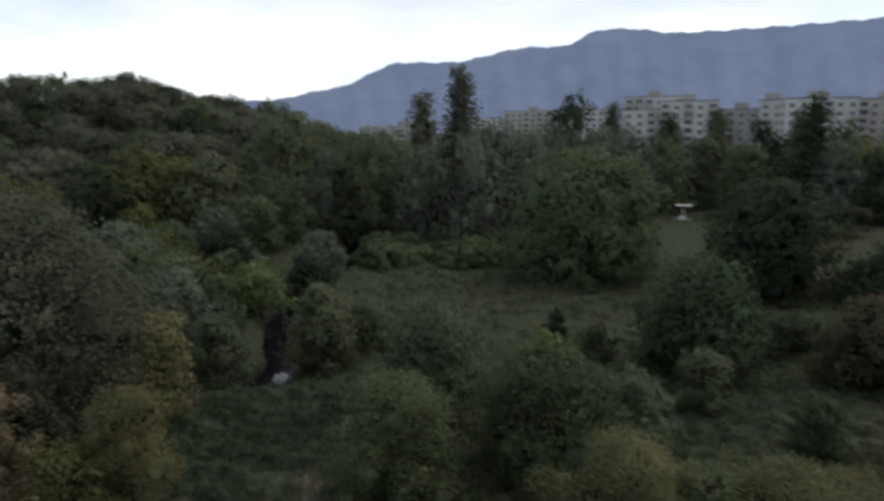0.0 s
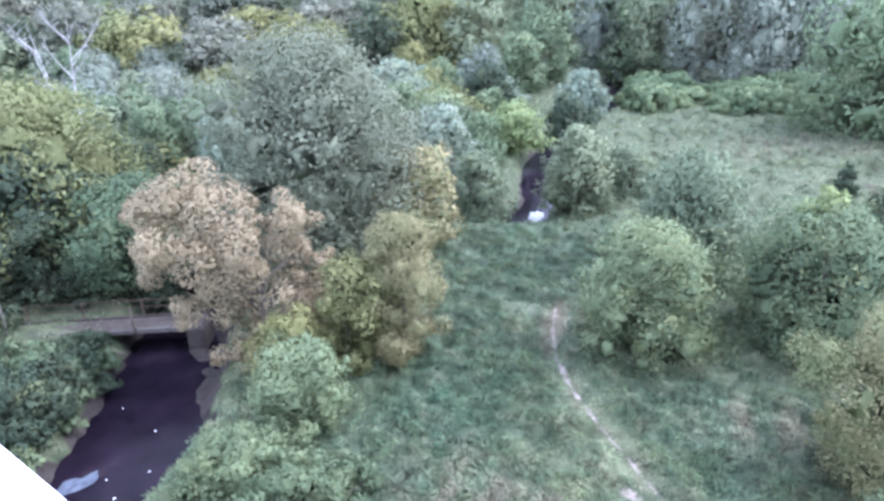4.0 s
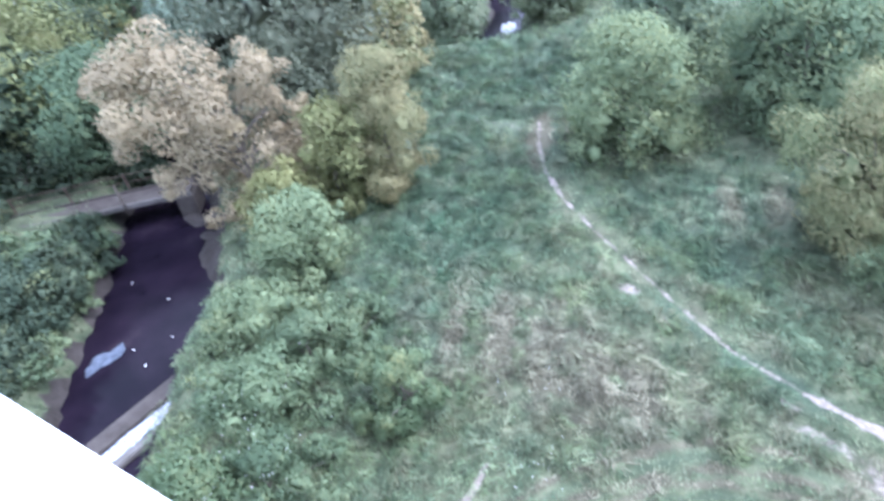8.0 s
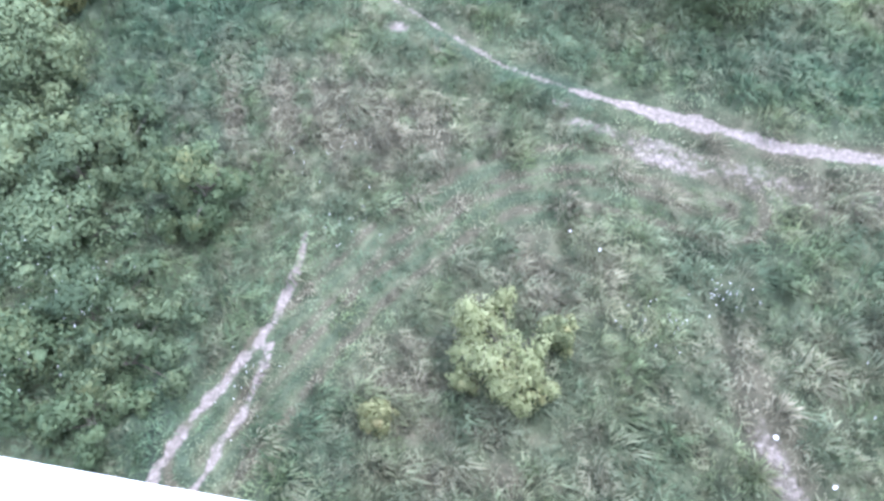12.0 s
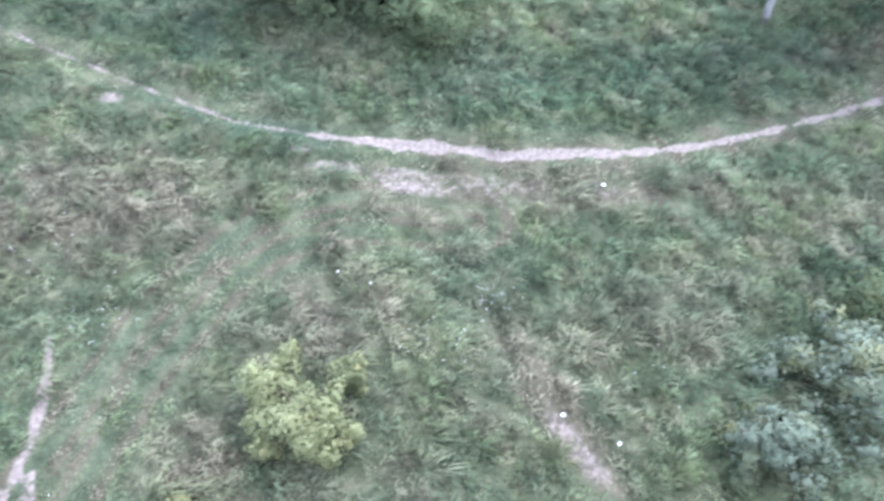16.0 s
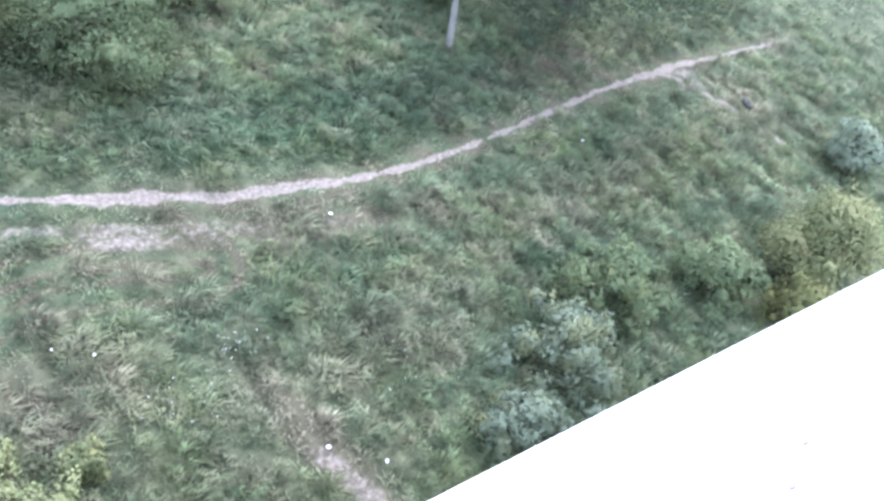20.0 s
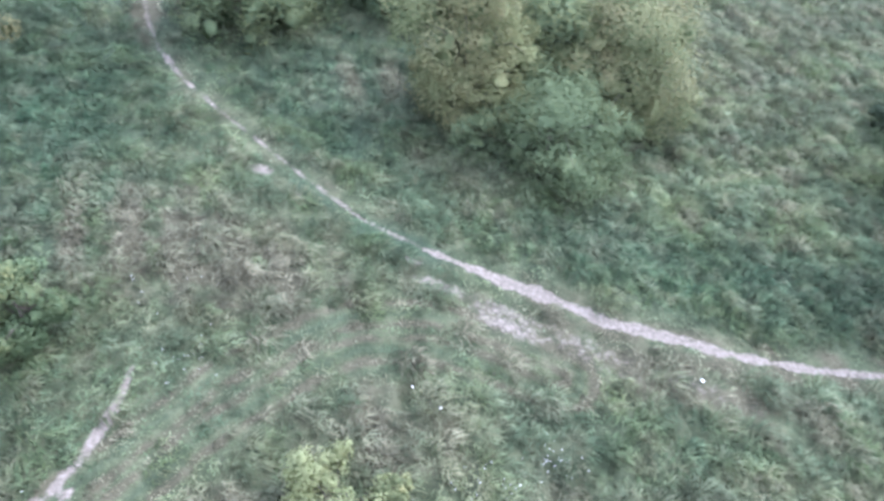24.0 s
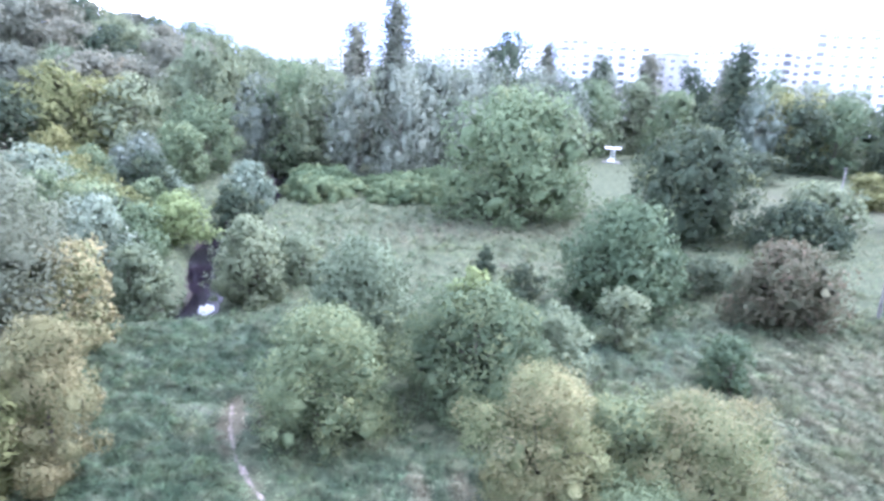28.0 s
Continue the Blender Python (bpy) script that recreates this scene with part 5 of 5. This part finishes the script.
def build_glint():
    """Thin pale streaks added for the sky's glint on the water, with dark water between them."""
    bm = bmesh.new()
    bmesh.ops.create_grid(bm, x_segments=34, y_segments=60, size=1, matrix=Matrix.Diagonal((0.75, 1.8, 1, 1)))
    for v in bm.verts:
        v.co.z = 0.03 + 0.03 * noise.noise(v.co * 3.5)
    gone = []
    for f in bm.faces:
        c = f.calc_center_median()
        edge = (c.x / 0.72) ** 2 + ((c.y + 0.3) / 1.5) ** 2
        if noise.noise(Vector((c.x * 3.2, c.y * 1.6, 3.0))) < 1.5 * edge - 1.0:
            gone.append(f)
    bmesh.ops.delete(bm, geom=gone, context="FACES")
    ob = part("riffle", bm, SKY_GLINT)
    ob.matrix_world = pose(-13.0, 54.0, WATER_Z, 0, 0, 12)
    tagged(ob, "pale streaks added for the sky's glint where the creek turns", "riffle", kind="stuff")


build_glint()


def lump(name, label, category, x, y, z, sx, sy, sz, mat, seed, turn=0.0, rough=0.35):
    bm = bmesh.new()
    bmesh.ops.create_icosphere(bm, subdivisions=3, radius=1)
    off = Vector((seed * 7.1, seed * 3.3, seed))
    for v in bm.verts:
        v.co *= 1 + rough * noise.noise(v.co * 1.6 + off) + 0.4 * rough * noise.noise(v.co * 4 + off)
        v.co = Vector((v.co.x * sx, v.co.y * sy, max(v.co.z, -0.5) * sz))
    ob = part(name, bm, mat)
    ob.matrix_world = pose(x, y, z, 0, 0, turn)
    return tagged(ob, label, category)


lump("plastic_sheet", "crumpled pale blue plastic sheet lying in the creek", "litter", -23.7, 16.5, WATER_Z + 0.03, 0.4, 0.8, 0.06, PLASTIC, 1, -20, 0.75)
for k, (x, y, s) in enumerate([(-21.4, 16.4, 0.035), (-22.6, 17.2, 0.03), (-25.9, 21.6, 0.03), (-23.0, 20.6, 0.03), (-21.2, 18.2, 0.03)]):
    lump("litter", "small pale piece of litter in the creek", "litter", x, y, max(WATER_Z, float(land(x, y))) + 0.04, s, s * 1.4, s * 0.6, PAPER, 3 + k, 40 * k)


# ---- poles ----
def insulator(bm, x, y, z):
    for dz, rad in ((0, 0.03), (0.05, 0.038), (0.1, 0.028)):
        bmesh.ops.create_cone(bm, cap_ends=True, segments=10, radius1=rad, radius2=rad * 0.7, depth=0.05, matrix=Matrix.Translation((x, y, z + dz)))


def power_pole(name, label, x, y, h, lean_x, lean_y, turn, arms):
    ob = empty(name, pose(x, y, float(land(x, y)) - 0.1, -lean_y, lean_x, 0))
    bm = bmesh.new()
    bmesh.ops.create_cone(bm, cap_ends=True, segments=14, radius1=0.15, radius2=0.095, depth=h + 0.3, matrix=Matrix.Translation((0, 0, h / 2 - 0.15)))
    part("pole", bm, CONCRETE, ob, "grey concrete pole")
    c, s = math.cos(radians(turn)), math.sin(radians(turn))
    for k in range(arms):
        z = h - 0.15 - 0.42 * k
        bm = bmesh.new()
        box(bm, -0.36, 0.36, -0.025, 0.025, z - 0.025, z + 0.025, 0.006)
        bm.transform(pose(0, 0, 0, 0, 0, turn))
        bm.transform(Matrix.Translation((-s * 0.12, c * 0.12, 0)))
        arm = part("crossarm", bm, GREY_METAL, ob)
        for e in (-0.32, 0.32):
            bm = bmesh.new()
            insulator(bm, e * c - s * 0.12, e * s + c * 0.12, z + 0.06)
            part("insulator", bm, CERAMIC, arm, "white ceramic insulator")
    return tagged(ob, label, "pole", "utility poles")


power_pole("power_pole", "leaning concrete power pole with white insulators", 21.92, 14.2, 6.9, 0.0, 7.5, 20, 3)
power_pole("power_pole", "old concrete pole beside the bushes", 39.2, 48.6, 6.2, 2.0, 1.5, 20, 2)
power_pole("power_pole", "thin grey pole before the far trees", 66.4, 94.5, 6.0, 2.5, 0, 20, 1)
power_pole("power_pole", "thin grey pole before the far trees", 85.2, 132.3, 6.6, 1.5, 0, 20, 1)


def build_shelter():
    x, y = SHELTER
    ob = empty("shelter", pose(x, y, float(land(x, y)), 0, 0, -20))
    part("roof", box(bmesh.new(), -1.6, 1.6, -1.2, 1.2, 2.75, 2.9, 0.05), WHITE_METAL, ob, "flat white roof")
    for px, py in ((-0.3, -0.3), (0.3, -0.3), (-0.3, 0.3), (0.3, 0.3)):
        part("post", box(bmesh.new(), px - 0.08, px + 0.08, py - 0.08, py + 0.08, 0.0, 2.76, 0.01), WHITE_METAL, ob)
    part("counter", box(bmesh.new(), -0.9, 0.5, -1.3, -0.8, 0.12, 0.7, 0.04), WHITE_METAL, ob, "white low counter")
    part("floor_slab", box(bmesh.new(), -1.9, 1.9, -1.8, 1.4, -0.2, 0.12, 0.03), CONCRETE, ob)
    tagged(ob, "small white shelter with a flat roof among the trees", "shelter")


build_shelter()


# ---- things lying in the grass ----
def build_tyre():
    bm = bmesh.new()
    major, minor, k = 0.235, 0.085, 14
    rings = []
    for i in range(36):
        a = 2 * math.pi * i / 36
        ring = []
        for j in range(k):
            b = 2 * math.pi * j / k
            rr, zz = minor * math.cos(b), 1.05 * minor * math.sin(b)
            if math.cos(b) > 0.6:
                rr *= 0.9 + 0.06 * (i % 2)
            ring.append(bm.verts.new(((major + rr) * math.cos(a), (major + rr) * math.sin(a), zz)))
        rings.append(ring)
    for i in range(36):
        for j in range(k):
            bm.faces.new((rings[i][j], rings[(i + 1) % 36][j], rings[(i + 1) % 36][(j + 1) % k], rings[i][(j + 1) % k]))
    ob = part("tyre", bm, RUBBER)
    ob.matrix_world = pose(31.9, 3.8, float(land(31.9, 3.8)) + 0.12, 14, 8, 0)
    tagged(ob, "discarded black tyre lying in the grass", "tyre")


build_tyre()
for k, (x, y, s) in enumerate([(11.6, 10.2, 0.045), (6.3, 4.3, 0.05), (7.2, 3.0, 0.04), (3.4, 10.2, 0.04), (22.6, 7.2, 0.05), (2.7, 11.0, 0.03)]):
    lump("litter", "crumpled piece of white paper in the grass", "litter", x, y, float(land(x, y)) + 0.12, s, s * 1.3, s * 0.6, PAPER, 20 + k, 60 * k, 0.5)


def flower_patch(seed, x, y, count, spread, lift=0.0):
    r = random.Random(seed)
    bm = bmesh.new()
    for _ in range(count):
        px, py = r.gauss(0, spread), r.gauss(0, spread)
        z = float(land(x + px, y + py)) + lift + r.uniform(0.25, 0.5)
        bmesh.ops.create_icosphere(bm, subdivisions=1, radius=r.uniform(0.009, 0.02), matrix=Matrix.Translation((x + px, y + py, z)) @ Matrix.Diagonal((1, 1, 0.5, 1)))
    ob = part("wildflowers", bm, PAPER)
    return tagged(ob, "patch of small white wildflowers in the grass", "flowers", kind="stuff")


for k, (x, y, n, s, up) in enumerate([(6.3, 8.2, 26, 0.35, 0), (4.2, 7.6, 22, 0.45, 0), (-3.8, 12.6, 20, 0.5, 0), (-13.2, 13.6, 60, 0.9, 1.25), (-11.6, 10.8, 50, 0.6, 1.0), (-7.0, 7.5, 18, 0.5, 0), (-13.6, 9.6, 46, 0.8, 1.15), (-4.5, 15.5, 12, 0.8, 0), (9.0, 4.6, 10, 0.7, 0)]):
    flower_patch(50 + k, x, y, n, s, up)


# ---- far housing ----
def panel_material(name, a, b):
    return surface(name, a, b, 0.25, 3.0, 0.85, 0, 0.1, 0.02)


PANELS = [panel_material("panel_white", (0.52, 0.53, 0.55), (0.66, 0.67, 0.68)), panel_material("panel_grey", (0.34, 0.34, 0.34), (0.46, 0.46, 0.45)), panel_material("panel_cream", (0.46, 0.45, 0.42), (0.58, 0.57, 0.54))]
GLASS = surface("dark_glass", (0.05, 0.055, 0.065), (0.16, 0.17, 0.19), 0.15, 3, 0.15, 0, 0.0, 0.001, 0.5)
ROOFING = surface("roofing", (0.14, 0.14, 0.14), (0.22, 0.22, 0.22), 0.5, 5)


def pane_mesh(w, h):
    bm = bmesh.new()
    box(bm, -w / 2, w / 2, -0.06, 0.0, -h / 2, h / 2)
    me = bpy.data.meshes.new("window")
    bm.to_mesh(me)
    bm.free()
    me.materials.append(GLASS)
    return me


def frame_mesh(w, h):
    bm = bmesh.new()
    for x0, x1, z0, z1 in ((-w / 2 - 0.1, -w / 2, -h / 2 - 0.1, h / 2 + 0.1), (w / 2, w / 2 + 0.1, -h / 2 - 0.1, h / 2 + 0.1), (-w / 2, w / 2, -h / 2 - 0.1, -h / 2), (-w / 2, w / 2, h / 2, h / 2 + 0.1), (-0.04, 0.04, -h / 2, h / 2)):
        box(bm, x0, x1, -0.12, -0.02, z0, z1)
    me = bpy.data.meshes.new("window_frame")
    bm.to_mesh(me)
    bm.free()
    me.materials.append(WHITE_METAL)
    return me


def balcony_mesh(w, mat):
    bm = bmesh.new()
    box(bm, -w / 2, w / 2, -1.1, 0, -1.3, -1.15)
    box(bm, -w / 2, w / 2, -1.1, -0.98, -1.15, -0.25)
    box(bm, -w / 2, -w / 2 + 0.12, -0.98, 0, -1.15, 1.3)
    box(bm, w / 2 - 0.12, w / 2, -0.98, 0, -1.15, 1.3)
    me = bpy.data.meshes.new("balcony")
    bm.to_mesh(me)
    bm.free()
    me.materials.append(mat)
    return me


PANE, DOOR_PANE, WINDOW_FRAME = pane_mesh(1.7, 1.4), pane_mesh(2.3, 1.5), frame_mesh(1.7, 1.4)
BALCONIES = [balcony_mesh(3.0, p) for p in PANELS]
FLOOR_H = 2.85


def apartment_block(az, r, width, floors, turn, seed, label, depth=12.0, tone=0, side_bays=2):
    """A slab of panel flats: body, roof with its stair head, rows of windows and balconies."""
    rnd = random.Random(seed)
    x, y = polar(az, r)
    ob = empty("apartment_building", pose(x, y, 0, 0, 0, turn))
    h = floors * FLOOR_H + 1.2
    bm = box(bmesh.new(), -width / 2, width / 2, 0, depth, -1, h)
    part("wall", bm, PANELS[tone], ob)
    roof = part("roof", box(bmesh.new(), -width / 2 - 0.2, width / 2 + 0.2, -0.2, depth + 0.2, h, h + 0.35), ROOFING, ob)
    for k in range(max(1, int(width // 22))):
        cx = -width / 2 + (k + 0.5) * width / max(1, int(width // 22))
        part("stair_head", box(bmesh.new(), cx - 2.4, cx + 2.4, 3, 8, h + 0.35, h + 2.6), PANELS[1], roof)
    bays = int(width // 3.4)
    for i in range(bays):
        bx = -width / 2 + (i + 0.5) * width / bays
        stack = rnd.random()
        for fl in range(floors):
            z = fl * FLOOR_H + 1.9
            if fl < 2:
                continue
            if stack < 0.42:
                b = new("balcony", BALCONIES[rnd.choice((0, 0, 1, 2))])
                b.parent, b.location = ob, (bx, -0.002, z)
                g = new("window", DOOR_PANE)
                closed = rnd.random() < 0.45
                g.parent, g.location = ob, (bx, -0.9 if closed else -0.01, z + 0.35)
            else:
                g = new("window", PANE)
                g.parent, g.location = ob, (bx, -0.01, z)
                f = new("window_frame", WINDOW_FRAME)
                f.parent, f.matrix_parent_inverse = g, Matrix()
    for s in (-1, 1):
        for i in range(side_bays):
            for fl in range(2, floors):
                g = new("window", PANE)
                g.parent = ob
                g.matrix_basis = pose(s * (width / 2 + 0.012), depth * (i + 0.5) / side_bays, fl * FLOOR_H + 1.9, 0, 0, 90 * s)
    return tagged(ob, label, "building", "panel apartment blocks")


apartment_block(16.4, 300, 23, 10, -14, 1, "tall pale panel apartment block behind the trees", tone=0)
apartment_block(15.8, 272, 16, 8, -12, 2, "pale panel apartment block behind the trees", tone=0)
apartment_block(18.9, 270, 20, 9, -18, 3, "pale panel apartment block behind the trees", tone=0)
apartment_block(22.6, 285, 20, 8, -20, 4, "grey-white panel apartment block behind the trees", tone=1)
apartment_block(24.6, 280, 8, 9, -22, 5, "narrow white end of a panel apartment block", tone=0)
apartment_block(27.8, 268, 22, 9, -12, 6, "pale panel apartment block with many balconies", tone=0)
apartment_block(32.0, 290, 22, 9, -12, 7, "pale panel apartment block with many balconies", tone=2)
apartment_block(35.2, 262, 30, 11, -30, 8, "tall white panel apartment block", tone=0)
apartment_block(42.5, 285, 40, 9, -40, 9, "pale panel apartment block behind the trees", tone=0)
apartment_block(7.2, 400, 32, 9, -8, 10, "distant pale panel apartment block", tone=2)
apartment_block(11.4, 380, 24, 9, -10, 11, "distant pale panel apartment block", tone=0)
apartment_block(2.6, 470, 36, 8, -4, 12, "distant pale panel apartment block", tone=0)
apartment_block(-2.0, 640, 34, 8, 0, 13, "distant pale panel apartment block", tone=0)
apartment_block(-5.0, 900, 50, 7, 0, 14, "small distant pale apartment block", tone=0)

apartment_block(-39.7, 330, 31, 16, 40, 15, "pale panel apartment block behind the wooded hill", tone=2)


# ---- the mountain ----
def ridge(az):
    """How high the ridge stands, in degrees above the eye, along the horizon."""
    e = 0.8 + 1.4 * step(-40, -16, az) + 0.95 * step(-14, -8, az) + 1.95 * step(-8.8, -3, az) + 1.05 * step(0.5, 7, az) + 1.15 * step(9.2, 12.4, az) - 0.45 * step(14, 18, az) + 0.2 * step(18, 34, az)
    return e + 0.05 * np.sin(az * 2.9) + 0.03 * np.sin(az * 7.3 + 1) - 5.0 * step(60, 110, az)


def build_mountain():
    azs, rows = np.arange(-40, 120.01, 0.25), 26
    verts = []
    for k in range(rows):
        s = k / (rows - 1)
        dist = 2600 + 1700 * s
        top = 4300 * np.tan(np.radians(ridge(azs))) + EYE_Z
        z = -5 + (top + 5) * s ** 1.25
        folds = 70 * np.sin(azs * 1.9 + 3 * s) * np.sin(azs * 0.8 + 1) * s * (1 - s) * 2
        a = np.radians(azs)
        verts.append(np.stack([dist * np.sin(a), dist * np.cos(a), z + folds], 1))
    verts = np.concatenate(verts)
    n = len(azs)
    i = np.arange(rows * n).reshape(rows, n)
    faces = np.stack([i[:-1, :-1].ravel(), i[:-1, 1:].ravel(), i[1:, 1:].ravel(), i[1:, :-1].ravel()], 1)
    tagged(new("backdrop", array_mesh("backdrop", verts, faces, mountain_material(), True)), "far mountain range with evening haze painted as blue glow", "mountain", kind="structure")


build_mountain()


# ---- the building that the view is from ----
HOUSE = pose(0, 0, 0, 0, 0, -17.3)
SILL_Z = EYE_Z - 0.45


def build_house():
    wall = empty("wall_south", HOUSE)
    bm = bmesh.new()
    f, b = 0.13, -0.22
    box(bm, -14, -1.9, b, f, -0.5, 22)
    box(bm, 1.9, 14, b, f, -0.5, 22)
    box(bm, -1.9, 1.9, b, f, -0.5, SILL_Z - 0.06)
    box(bm, -1.9, 1.9, b, f, SILL_Z + 1.6, 22)
    part("facade", bm, PLASTER, wall)
    tagged(wall, "plastered outer wall of the apartment building", "wall", kind="structure")
    room = part("wall_back", box(bmesh.new(), -14, 14, -4.6, -4.4, -0.5, 22), PLASTER)
    room.matrix_world = HOUSE
    tagged(room, "plain plastered inner wall", "wall", kind="structure")
    floor = part("floor", box(bmesh.new(), -13.9, 13.9, -4.39, -0.23, SILL_Z - 1.0, SILL_Z - 0.85), WOOD)
    floor.matrix_world = HOUSE
    tagged(floor, "plain floor behind the window", "floor", kind="structure")
    ceiling = part("ceiling", box(bmesh.new(), -13.9, 13.9, -4.39, -0.23, SILL_Z + 1.75, SILL_Z + 1.9), PLASTER)
    ceiling.matrix_world = HOUSE
    tagged(ceiling, "plain white ceiling", "ceiling", kind="structure")
    sill = empty("window_sill", HOUSE)
    part("sill_plate", box(bmesh.new(), -1.88, 1.88, -0.2, 0.212, SILL_Z - 0.03, SILL_Z, 0.004), WHITE_METAL, sill, "smooth white sill plate")
    part("drip_edge", box(bmesh.new(), -1.88, 1.88, 0.197, 0.214, SILL_Z - 0.075, SILL_Z - 0.032, 0.003), WHITE_METAL, sill)
    r = random.Random(5)
    bm = bmesh.new()
    for x, y in ((-0.62, 0.09), (-0.72, 0.14), (-0.66, 0.05), (-0.8, 0.1), (0.42, 0.1), (0.46, 0.12), (0.52, 0.11), (0.36, 0.02)):
        bmesh.ops.create_icosphere(bm, subdivisions=1, radius=1, matrix=Matrix.Translation((x, y, SILL_Z)) @ Matrix.Diagonal((0.005 * r.uniform(0.5, 1.2), 0.002, 0.001, 1)))
    part("stain", bm, CONCRETE, sill, "small grey dirt specks")
    tagged(sill, "white metal outer window sill with grey specks", "sill", kind="structure")


build_house()
